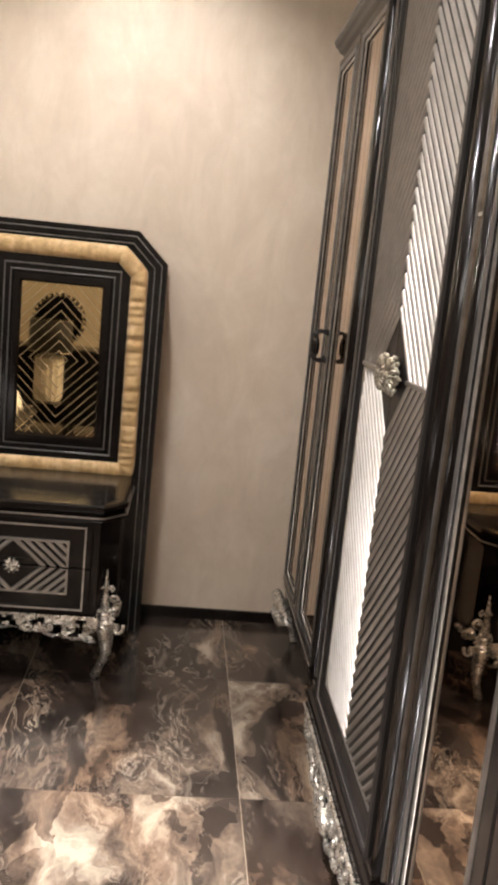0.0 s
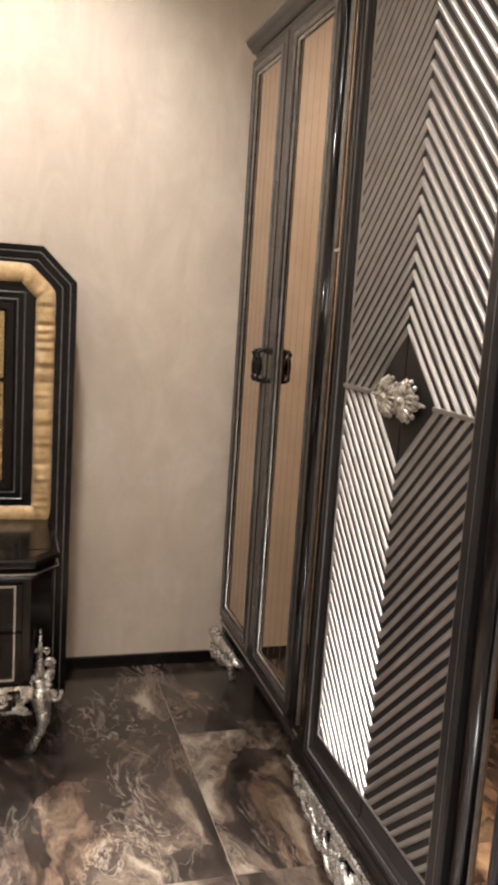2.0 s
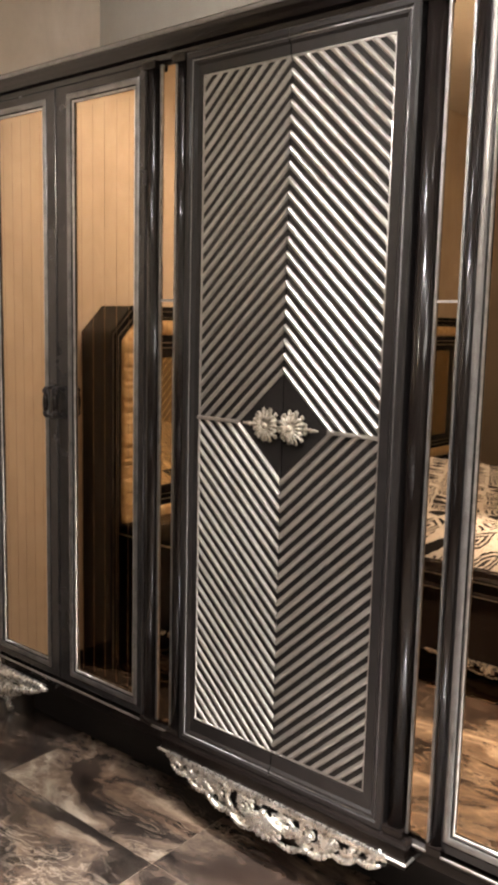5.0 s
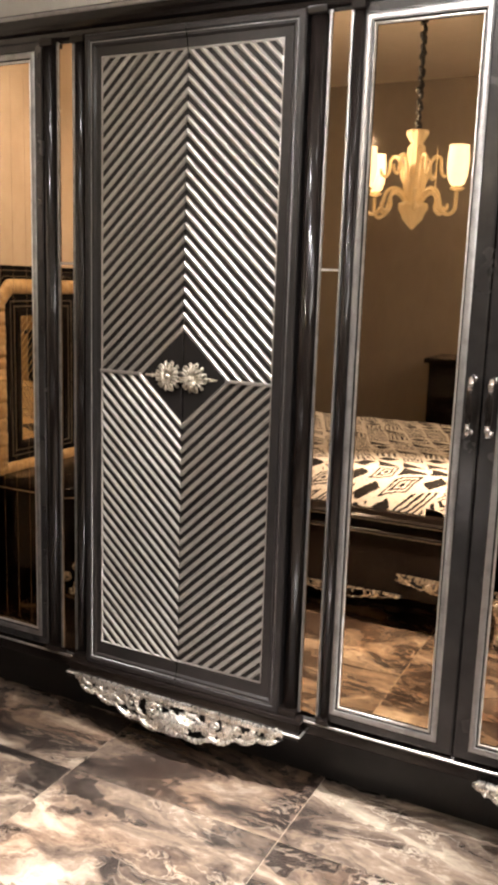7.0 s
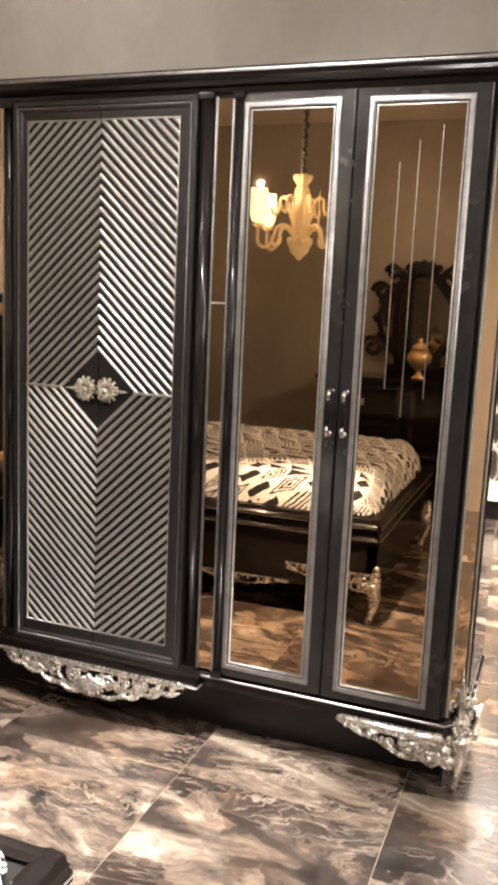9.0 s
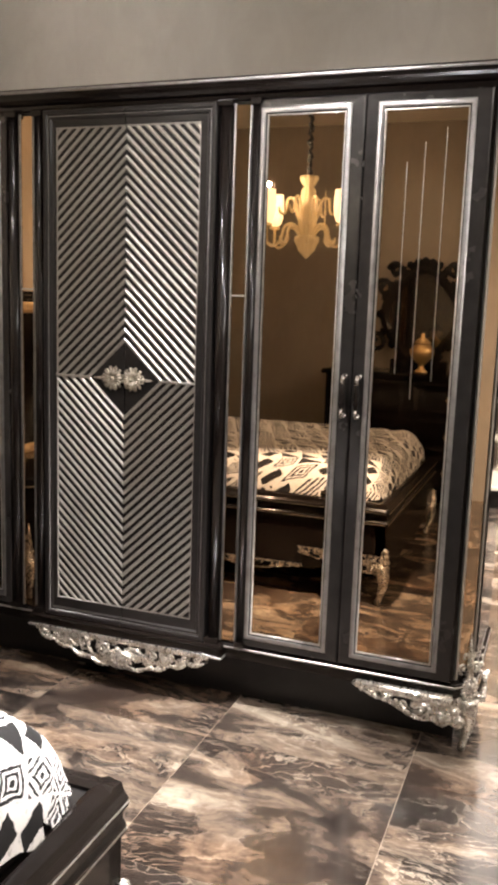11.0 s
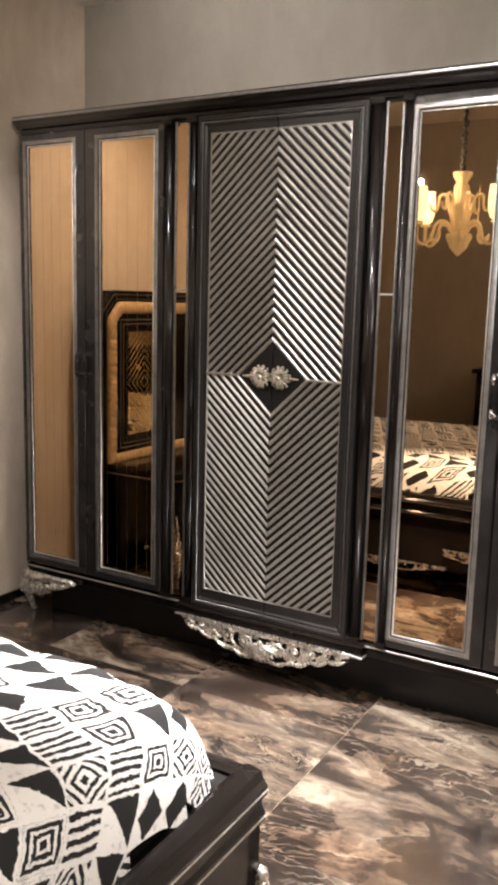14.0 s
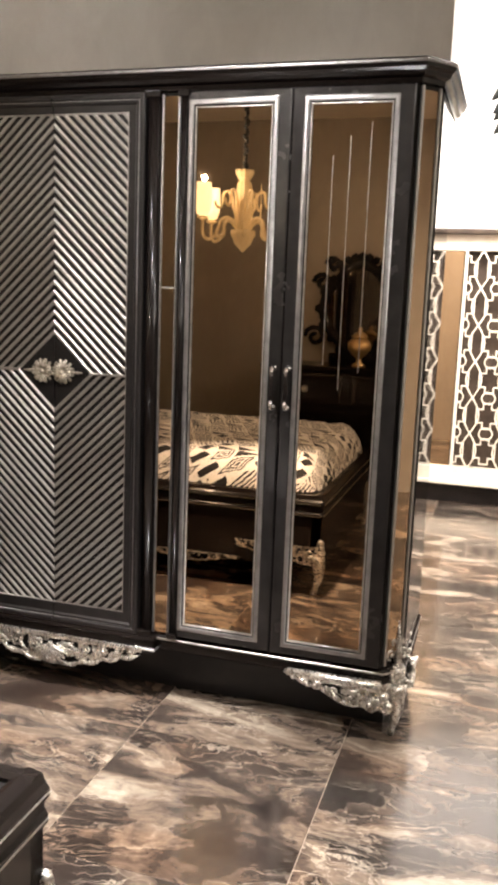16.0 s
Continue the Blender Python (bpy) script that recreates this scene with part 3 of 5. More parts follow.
def mirror_door(x0, x1, mx0, mx1, handle_x, tip=None):
    hz0, hz1 = (1.125, 1.268) if tip is None else (1.146, 1.240)
    tip = tip or CHROME
    z0, z1, mz0, mz1 = 0.264, 2.148, 0.316, 2.095
    r_out, r_in = (x0 + 0.002, x1 - 0.002, z0, z1), (mx0, mx1, mz0, mz1)
    bm = bmesh.new()
    loops(bm, [(*r_out, 0.010), (*r_out, -0.009), (*grow(r_out, -0.004), -0.012), (*grow(r_in, 0.030), -0.011), (*grow(r_in, 0.024), -0.012), (*grow(r_in, 0.010), -0.010), (*grow(r_in, 0.004), -0.006), (*r_in, -0.003), (*r_in, 0.006)])
    door = part("door", bm, DOORLACQUER, wardrobe, "black lacquer door with a tall bronze mirror")
    part("mirror_pane", boxed(mx0 - 0.002, mx1 + 0.002, 0.0, 0.005, mz0 - 0.002, mz1 + 0.002), MIRROR, door, "bronze tinted mirror")
    part("bead", bead_ring(grow(r_in, 0.0), 0.0065, -0.0035, 0.005), BEAD, door, smooth=True)
    # the right doors' moulding takes the lit copy
    part("bead", bead_ring(grow(r_in, 0.009), 0.017, -0.011, 0.004), SHEEN if x0 < 1 else LITSHEEN, door, "satin pewter moulding", smooth=True)
    if handle_x is not None:
        hm, hr = (hz0 + hz1) / 2, (hz1 - hz0) / 2
        bm = bmesh.new()
        lathe(bm, [(0.004, -0.62 * hr), (0.0075, -0.55 * hr), (0.0095, -0.2 * hr), (0.0095, 0.15 * hr), (0.0065, 0.5 * hr), (0.004, 0.6 * hr)], seg=12)
        bmesh.ops.translate(bm, vec=(handle_x, -0.046, hm), verts=bm.verts)
        handle = part("handle", bm, LACQUER, door, "black bow handle with curled ends", smooth=True)
        for q in (1, -1):
            bm = bmesh.new()
            tube(bm, [(handle_x, -0.046, hm + q * 0.56 * hr), (handle_x, -0.050, hm + q * 0.74 * hr), (handle_x, -0.045, hm + q * 0.93 * hr), (handle_x, -0.030, hm + q * 1.0 * hr), (handle_x, -0.010, hm + q * 0.92 * hr)], [0.0045, 0.0070, 0.0065, 0.0060, 0.0075], 9)
            lump(bm, handle_x, -0.047, hm + q * 0.60 * hr, 0.0075, 1.0, 0.6)
            part("handle_end", bm, tip, handle, smooth=True)
            part("handle_rose", lathe(bmesh.new(), [(0.009, 0), (0.010, 0.003), (0.006, 0.006)], seg=14), tip, handle, smooth=True).matrix_basis = pose(handle_x, -0.0115, hm + q * 0.92 * hr, 90, 0, 0)
    return door


# left doors: the handle ends are charcoal instead of nickel
door_a = mirror_door(0.035, 0.405, 0.088, 0.332, 0.386, CHARCOAL)
door_b = mirror_door(0.405, 0.806, 0.484, 0.752, 0.432, CHARCOAL)
mirror_door(1.806, 2.152, 1.830, 2.083, 2.130)
door_r = mirror_door(2.152, 2.540, 2.219, 2.467, 2.178)
# thin pale strips on the last mirror, drawn for streaks reflected in it
for k, (xx, z0, z1) in enumerate(((2.290, 1.28, 1.94), (2.344, 1.20, 2.00), (2.408, 1.26, 2.04))):
    part("cut_line", boxed(xx - 0.0009, xx + 0.0009, -0.0012, 0.0, z0, z1), BEAD, door_r)

# hairlines on the left mirrors, standing in for reflected vertical streaks
for leaf_door, first, step in ((door_a, 0.112, 0.049), (door_b, 0.512, 0.053)):
    for k in range(5):
        xx = first + k * step
        part("cut_line", boxed(xx - 0.0002, xx + 0.0002, -0.0005, 0.0, 0.330, 2.080), MIRRORSTREAK, leaf_door)

XC, ZC = 1.304, 1.200
for side, xo in ((-1, 0.970), (1, 1.652)):
    xi = XC + side * 0.0015
    wide = 0.286
    xp = XC + side * wide
    lo_x, hi_x = min(xo, xi), max(xo, xi)
    plo, phi = min(xp, xi), max(xp, xi)

    def span(e):
        """The door's rectangle drawn in by e on its three outer sides."""
        return (lo_x + e, hi_x, 0.255 + e, 2.146 - e) if side < 0 else (lo_x, hi_x - e, 0.255 + e, 2.146 - e)
    bm = bmesh.new()
    inner = (plo, phi, 0.325, 2.088)
    loops(bm, [(*span(0), 0.010), (*span(0), -0.022), (*span(0.004), -0.027), (*span(0.016), -0.027), (*span(0.020), -0.022), (*span(0.030), -0.022), (*span(0.036), -0.016), (*inner, -0.014), (*inner, -0.006)], cap=True)
    # the frame is cut away between the slats where the two leaves meet
    fins = [f for f in bm.faces if all(abs(v.co.x - xi) < 1e-5 for v in f.verts) and min(v.co.y for v in f.verts) < -0.0139]
    bmesh.ops.delete(bm, geom=fins, context="FACES_ONLY")
    door = part("door", bm, CHARCOAL, wardrobe, "black lacquer door with silver chevron slats")
    part("panel", boxed(plo + 0.001, phi - 0.001, -0.0066, -0.002, 0.326, 2.087), DARKPANEL, door, "matt black panel behind the slats")
    for e, w, yy, h in ((0.0205, 0.003, -0.0215, 0.003),):
        bm = bmesh.new()
        ring = [(*span(e + w * i / 4), yy - h * math.sin(math.pi * i / 4)) for i in range(5)]
        loops(bm, ring)
        bmesh.ops.delete(bm, geom=[f for f in bm.faces if all(abs(v.co.x - xi) < 1e-5 for v in f.verts)], context="FACES_ONLY")
        part("bead", bm, PEWTER, door, smooth=True)
    bm = bmesh.new()
    gin = lambda e: ((plo + e, phi, 0.325 + e, 2.088 - e) if side < 0 else (plo, phi - e, 0.325 + e, 2.088 - e))
    loops(bm, [(*gin(0.006 * i / 4), -0.008 - 0.005 * math.sin(math.pi * i / 4)) for i in range(5)])
    bmesh.ops.delete(bm, geom=[f for f in bm.faces if all(abs(v.co.x - xi) < 1e-5 for v in f.verts)], context="FACES_ONLY")
    part("panel_border", bm, SILVER, door, smooth=True)
    for z in (ZC,):
        part("panel_border", boxed(*sorted((XC + side * 0.142, xp)), -0.0175, -0.006, z - 0.0045, z + 0.0045, bevel=0.002), SILVER, door)
    chevrons(door, XC + side * 0.0016, ZC, wide - 0.0076, 2.088 - ZC - 0.006, ZC - 0.325 - 0.006, 0.140, 0.133, 0.0354, 0.0066, 0.0062, -0.0065, SILVER, sides=(side,))
    # shell pull in the lozenge
    bm = bmesh.new()
    cx = XC + side * 0.041
    for k in range(18):
        a = 2 * math.pi * k / 18
        leaf(bm, cx + 0.006 * math.cos(a), ZC + 0.002 + 0.006 * math.sin(a), 0.034, a, -0.026, 0.0042)
    lump(bm, cx - side * 0.004, -0.032, ZC + 0.002, 0.009)
    lump(bm, cx, -0.018, ZC + 0.002, 0.037, 1.0, 1.0, 0.25)
    for k in range(12):
        a = 2 * math.pi * (k + 0.5) / 12
        lump(bm, cx + 0.039 * math.cos(a), -0.018, ZC + 0.002 + 0.039 * math.sin(a), 0.0070)
    tube(bm, [(cx, -0.008, ZC), (cx, -0.03, ZC)], 0.012, 8)
    for k, (q, r) in enumerate(((0.042, 0.008), (0.055, 0.0065), (0.066, 0.0045), (0.075, 0.003))):
        lump(bm, cx + side * q, -0.020, ZC + 0.001, r, 1.5, 1.0)
    part("shell_pull", bm, ANTIQUE, door, "antique silver shell pull", smooth=True)


# chamfered right-hand corner with its mirror, and the side panel
def on_plan(ob_parent, name, p, q, z0, z1, out0, out1, mat, inset=0.0, label=""):
    """A board along the plan line p to q, standing from out0 to out1 in front of it."""
    p, q = Vector(p), Vector(q)
    d = (q - p).normalized()
    nrm = Vector((d.y, -d.x))
    bm = bmesh.new()
    cs = [p + d * inset + nrm * out0, q - d * inset + nrm * out0, q - d * inset + nrm * out1, p + d * inset + nrm * out1]
    a = [bm.verts.new((c.x, c.y, z0)) for c in cs]
    b = [bm.verts.new((c.x, c.y, z1)) for c in cs]
    bm.faces.new(a)
    bm.faces.new(b)
    for i in range(4):
        j = (i + 1) % 4
        bm.faces.new((a[i], a[j], b[j], b[i]))
    return part(name, bm, mat, ob_parent, label)


for p, q in ((BODY[3], BODY[4]), (BODY[1], BODY[2])):
    on_plan(wardrobe, "corner_mirror", p, q, 0.30, 2.135, 0.0, 0.005, MIRROR, 0.012, "bronze mirror on the chamfered corner")
    on_plan(wardrobe, "corner_bead", p, Vector(p) + (Vector(q) - Vector(p)).normalized() * 0.011, 0.27, 2.145, 0.0, 0.010, SILVER, 0.001)
    on_plan(wardrobe, "corner_bead", Vector(q) - (Vector(q) - Vector(p)).normalized() * 0.009, q, 0.27, 2.145, 0.0, 0.010, SILVER, 0.001)
on_plan(wardrobe, "side_panel", BODY[4], BODY[5], 0.27, 2.14, 0.001, 0.012, POLISHED, 0.02, "mirror-polished black lacquer side")


# carved silver apron under the middle doors
def apron_edge(x0, x1, top, deep, ends=0.015):
    def lower(u):
        s = abs(u - 0.5) * 2
        body = ends + (deep - ends) * (0.5 + 0.5 * math.cos(math.pi * min(1, s * 1.02))) ** 0.75
        return top - body - 0.006 * abs(math.sin(u * math.pi * 11))
    return lower


bm = bmesh.new()
ax0, ax1, at_ = 0.940, 1.680, 0.205
carved_band(bm, ax0 + 0.01, ax1 - 0.01, at_, apron_edge(ax0, ax1, at_, 0.112, 0.028), -0.022, 0.024, rng)
for s in (-1, 1):
    c = (ax0 + ax1) / 2
    for dx, dz, r, turns, start, sense, th in ((0.075, -0.045, 0.030, 1.5, 2.6, 1, 0.0065), (0.150, -0.038, 0.026, 1.4, 0.4, -1, 0.006), (0.215, -0.030, 0.022, 1.4, 2.4, 1, 0.0055), (0.275, -0.022, 0.016, 1.3, 0.5, -1, 0.005), (0.325, -0.014, 0.011, 1.2, 2.4, 1, 0.0045)):
        spiral(bm, c + s * dx, at_ + dz, r, turns, start if s > 0 else math.pi - start, sense * s, -0.036, th, 0.006)
    for dx, dz, ln, ang in ((0.03, -0.085, 0.05, 0.5), (0.11, -0.075, 0.055, 0.45), (0.185, -0.056, 0.05, 0.4), (0.25, -0.040, 0.045, 0.35), (0.31, -0.022, 0.05, 0.2), (0.04, -0.02, 0.05, -0.5), (0.12, -0.012, 0.045, -0.3)):
        leaf(bm, c + s * dx, at_ + dz, ln, ang if s > 0 else math.pi - ang, -0.034, 0.007, 0.5 * s)
for k in range(9):
    a = -math.pi / 2 + (k - 4) * 0.30
    leaf(bm, c, at_ - 0.036, 0.074, a, -0.044, 0.0085)
lump(bm, c, -0.05, at_ - 0.032, 0.014)
for s in (-1, 1):
    for x_a, x_b, z_a, z_b, sag in ((0.035, 0.130, -0.096, -0.082, 0.016), (0.120, 0.215, -0.078, -0.060, 0.018), (0.205, 0.290, -0.056, -0.040, 0.014), (0.280, 0.352, -0.038, -0.026, 0.010)):
        tube(bm, [(c + s * (x_a + (x_b - x_a) * i / 8), -0.040, at_ + z_a + (z_b - z_a) * i / 8 - sag * math.sin(math.pi * i / 8)) for i in range(9)], [0.004 + 0.004 * math.sin(math.pi * i / 8) for i in range(9)], 7)
part("apron", bm, CARVED, wardrobe, "pierced antique silver acanthus apron", smooth=True)
part("apron_rail", boxed(ax0, ax1, -0.044, -0.018, at_ - 0.012, at_ + 0.008, bevel=0.005), CARVED, wardrobe)


# carved corner feet: a wing along the front, a finial up the chamfer, a wing along the side and the leg
def corner_foot(cx, cy, s, wing):
    """s is +1 for the right-hand corner."""
    bm = bmesh.new()
    x_in, x_out = cx - s * wing, cx
    lo = lambda u: 0.200 - 0.074 * (0.5 - 0.5 * math.cos(math.pi * min(1.0, 1.08 * (u if s > 0 else 1 - u)))) - 0.004 * abs(math.sin(u * 24))
    carved_band(bm, min(x_in, cx + s * 0.02), max(x_in, cx + s * 0.02), 0.214, lo, -0.014, 0.020, rng, nx=56)
    for dx, z, r in ((0.0, 0.165, 0.034), (0.03, 0.150, 0.030), (-0.02, 0.135, 0.028), (0.055, 0.175, 0.024)):
        lump(bm, cx - s * dx, -0.016, z, r)
    # moulded lip along the top of the wing
    tube(bm, [(cx, -0.030, 0.208), (cx - s * 0.12, -0.030, 0.209), (cx - s * wing, -0.026, 0.212), (cx - s * (wing + 0.012), -0.022, 0.208)], [0.022, 0.019, 0.014, 0.006], 10)
    # lower rim sweeping from the leg to the tip
    tube(bm, [(cx - s * q * wing, -0.028, z) for q, z in ((0.06, 0.120), (0.18, 0.136), (0.28, 0.130), (0.38, 0.132), (0.50, 0.148), (0.60, 0.166), (0.74, 0.176), (0.88, 0.190), (1.0, 0.204))], [0.010, 0.009, 0.009, 0.009, 0.008, 0.008, 0.007, 0.006, 0.004], 7)
    for q, z, r, turns, st, se, th in ((0.30, 0.164, 0.028, 1.35, 2.6, 1, 0.008), (0.50, 0.172, 0.024, 1.35, 0.6, -1, 0.007), (0.68, 0.185, 0.018, 1.3, 2.4, 1, 0.0065), (0.82, 0.194, 0.014, 1.3, 0.5, -1, 0.006), (0.93, 0.200, 0.009, 1.2, 2.4, 1, 0.005), (0.10, 0.150, 0.030, 1.5, 2.4, 1, 0.009)):
        spiral(bm, cx - s * q * wing, z, r, turns, math.pi - st if s > 0 else st, -se * s, -0.034, th, 0.008)
    for q, z, ln, an in ((0.20, 0.190, 0.05, -0.5), (0.40, 0.140, 0.055, 0.4), (0.60, 0.196, 0.04, -0.4), (0.74, 0.176, 0.04, 0.3)):
        leaf(bm, cx - s * q * wing, z, ln, math.pi - an if s > 0 else an, -0.034, 0.0075, -0.4 * s)
    nrm = Vector((s * 0.7, -0.7))
    mid = Vector((cx + s * 0.035, cy + 0.045))

    def at_corner(b2, shift):
        """Turns a relief drawn in the front plane onto the chamfer."""
        for v in b2.verts:
            w = v.co.x
            out = -v.co.y
            v.co.x = mid.x + w * 0.7 + nrm.x * (out + shift)
            v.co.y = mid.y + w * 0.7 * s + nrm.y * (out + shift)
        tmp = bpy.data.meshes.new("tmp")
        b2.to_mesh(tmp)
        b2.free()
        bm.from_mesh(tmp)
        bpy.data.meshes.remove(tmp)
    b2 = bmesh.new()
    finial(b2, 0.0, 0.0)
    at_corner(b2, 0.004)
    # wing along the side
    xs = cx + s * 0.072
    for k in range(6):
        yy = cy + 0.085 + k * 0.030
        lump(bm, xs + s * 0.012, yy, 0.185 - 0.012 * k * 0.3, 0.020 - 0.002 * k)
        tube(bm, [(xs + s * 0.006, yy, 0.20), (xs + s * 0.020, yy + 0.012, 0.24 - 0.005 * k), (xs + s * 0.008, yy + 0.022, 0.27 - 0.012 * k)], [0.009, 0.008, 0.003], 5)
    for z in (0.28, 0.31, 0.34, 0.37):
        lump(bm, xs + s * 0.006, cy + 0.075, z, 0.011 - (z - 0.28) * 0.06)
    cabriole(bm, mid.x + nrm.x * 0.010, mid.y + nrm.y * 0.010, 0.185, 0.030, 0.0080, nrm.x * 0.026, nrm.y * 0.028)
    return part("carved_foot", bm, CARVED, wardrobe, "carved antique silver corner foot", smooth=True)


corner_foot(2.553, 0.012, 1, 0.325)
corner_foot(0.047, 0.012, -1, 0.285)
for xx in (0.02, 2.58):
    bm = bmesh.new()
    cabriole(bm, xx, 0.54, 0.20, 0.03, 0.012, 0.0, 0.02)
    part("back_leg", bm, LACQUER, wardrobe, smooth=True)
# added dark block that stands in for the shaded floor under the wardrobe
part("plinth", boxed(0.06, 2.55, 0.13, 0.58, 0.0, 0.199), DARKPANEL, wardrobe, "added matt black block for the shade under the wardrobe")

# ---- bed: headboard on the plaster wall, rails, mattress ----
BED_Y = -2.13
bed = thing("bed", "black lacquer bed with a wide gold-padded mirrored headboard", "bed", pose(HEAD_X, 0, 0, 0, 0, 90))
HY0, HY1 = -3.711, -0.549            # along the wall; in the headboard's own x
HT, CH = 1.510, 0.107
outline = [(HY0, 0.0), (HY1, 0.0), (HY1, HT - CH), (HY1 - CH, HT), (HY0 + CH, HT), (HY0, HT - CH)]
headboard = part("headboard", prism(bmesh.new(), outline, 0.118, -0.052), LACQUER, bed, "black stepped headboard with chamfered corners")
for off, w, yy in ((0.004, 0.012, -0.060), (0.030, 0.010, -0.066)):
    ln = [(HY0 + off, 0.0), (HY0 + off, HT - CH - off * 0.4), (HY0 + CH + off * 0.4, HT - off), (HY1 - CH - off * 0.4, HT - off), (HY1 - off, HT - CH - off * 0.4), (HY1 - off, 0.0)]
    part("moulding", ribbon(bmesh.new(), ln, w, -0.050, yy, closed=False), LACQUER, headboard)
for off in (0.018, 0.043):
    ln = [(HY0 + off, 0.0), (HY0 + off, HT - CH - off * 0.4), (HY0 + CH + off * 0.4, HT - off), (HY1 - CH - off * 0.4, HT - off), (HY1 - off, HT - CH - off * 0.4), (HY1 - off, 0.0)]
    part("silver_line", ribbon(bmesh.new(), ln, 0.003, -0.050, -0.058, closed=False), PEWTER, headboard)


def padded_band(path, width, height, y, rng_):
    """A gathered satin roll along a closed (x, z) path."""
    bm = bmesh.new()
    pts = []
    n = len(path)
    for i in range(n):
        p, q = Vector(path[i]), Vector(path[(i + 1) % n])
        steps = max(2, int((q - p).length / 0.0065))
        pts += [p.lerp(q, k / steps) for k in range(steps)]
    rows = []
    m = len(pts)
    for i, p in enumerate(pts):
        d = (pts[(i + 4) % m] - pts[i - 4]).normalized()
        nrm = Vector((-d.y, d.x))
        g = 1 + 0.22 * noise.noise(Vector((p.x * 40, p.y * 40, 3.1))) - 0.26 * max(0, math.sin(i * 1.1 + 2.4 * math.sin(i * 0.23))) ** 3
        row = []
        for k in range(9):
            a = math.pi * k / 8
            w = math.cos(a) * width / 2 * (1 + 0.04 * noise.noise(Vector((p.x * 30, p.y * 30, 9.0))))
            row.append(bm.verts.new((p.x + nrm.x * w, y - height * g * math.sin(a) ** 0.7, p.y + nrm.y * w)))
        rows.append(row)
    for i in range(m):
        a, b = rows[i], rows[(i + 1) % m]
        for k in range(8):
            bm.faces.new((a[k], a[k + 1], b[k + 1], b[k]))
    return bm


gx0, gx1 = HY0 + 0.095, HY1 - 0.095
gold_path = [(gx0, 0.635), (gx1, 0.635), (gx1, 1.360), (gx1 - 0.065, 1.425), (gx0 + 0.065, 1.425), (gx0, 1.360)]
part("padded_border", padded_band(gold_path, 0.064, 0.026, -0.050, rng), GOLDCLOTH, headboard, "gathered gold satin padding", smooth=True)
for c in (-0.914, 2 * BED_Y + 0.914):
    rect = (c - 0.142, c + 0.142, 0.752, 1.300)
    panel = part("mirror_panel", loops(bmesh.new(), [(*grow(rect, 0.10), -0.050), (*grow(rect, 0.092), -0.060), (*grow(rect, 0.034), -0.060), (*grow(rect, 0.028), -0.068), (*grow(rect, 0.008), -0.068), (*rect, -0.056)]), LACQUER, headboard, "black panel with an etched gold mirror")
    part("mirror_glass", boxed(rect[0], rect[1], -0.057, -0.050, rect[2], rect[3]), GOLDMIRROR, panel)
    part("silver_line", bead_ring(grow(rect, 0.038), 0.005, -0.060, 0.004), PEWTER, panel)
    part("silver_line", bead_ring(grow(rect, 0.060), 0.005, -0.060, 0.004), PEWTER, panel)
    chevrons(panel, c, 1.03, 0.142, 0.268, 0.276, 0.03, 0.03, 0.036, 0.0014, 0.0008, -0.0575, GOLDLINE, name="etched_line")
mid_rect = (BED_Y - 0.70, BED_Y + 0.70, 0.70, 1.36)
part("centre_panel", loops(bmesh.new(), [(*grow(mid_rect, 0.02), -0.050), (*grow(mid_rect, 0.012), -0.062), (*grow(mid_rect, -0.02), -0.066), (*grow(mid_rect, -0.03), -0.058)], cap=True), DARKPANEL, headboard)

# rails: long ones along x, the foot rail at x = 2.10
RX, RY0, RY1 = 2.04, -2.90, -1.335
inv = bed.matrix_world.inverted()


def world_part(name, bm, mat, parent, label="", smooth=False):
    bmesh.ops.transform(bm, matrix=inv, verts=bm.verts)
    return part(name, bm, mat, parent, label, smooth)


RAIL = [(0.0, 0.150), (0.0, 0.40), (0.012, 0.412), (0.012, 0.432), (0.004, 0.440), (0.004, 0.462), (0.016, 0.472), (0.016, 0.492), (0.006, 0.502), (0.0, 0.520), (-0.030, 0.526), (-0.046, 0.520), (-0.050, 0.150)]
for nm, path in (("side_rail", [(HEAD_X + 0.075, RY0), (RX, RY0)]), ("foot_rail", [(RX, RY0), (RX, RY1)]), ("side_rail", [(RX, RY1), (HEAD_X + 0.075, RY1)])):
    rail = world_part(nm, sweep_plan(bmesh.new(), path, RAIL), LACQUER, bed, "stepped black lacquer bed rail")
    for z in (0.422, 0.482):
        o = 0.012 if z < 0.45 else 0.016
        world_part("silver_line", sweep_plan(bmesh.new(), path, [(o - 0.002, z - 0.0015), (o + 0.0018, z - 0.0015), (o + 0.0018, z + 0.0015), (o - 0.002, z + 0.0015)]), BEAD, rail)
world_part("platform", boxed(0.03, RX - 0.045, RY0 + 0.045, RY1 - 0.045, 0.40, 0.512), DARKPANEL, bed)
world_part("mattress", boxed(0.03, RX - 0.12, RY0 + 0.12, RY1 - 0.12, 0.513, 0.63, bevel=0.03), FABRIC, bed)
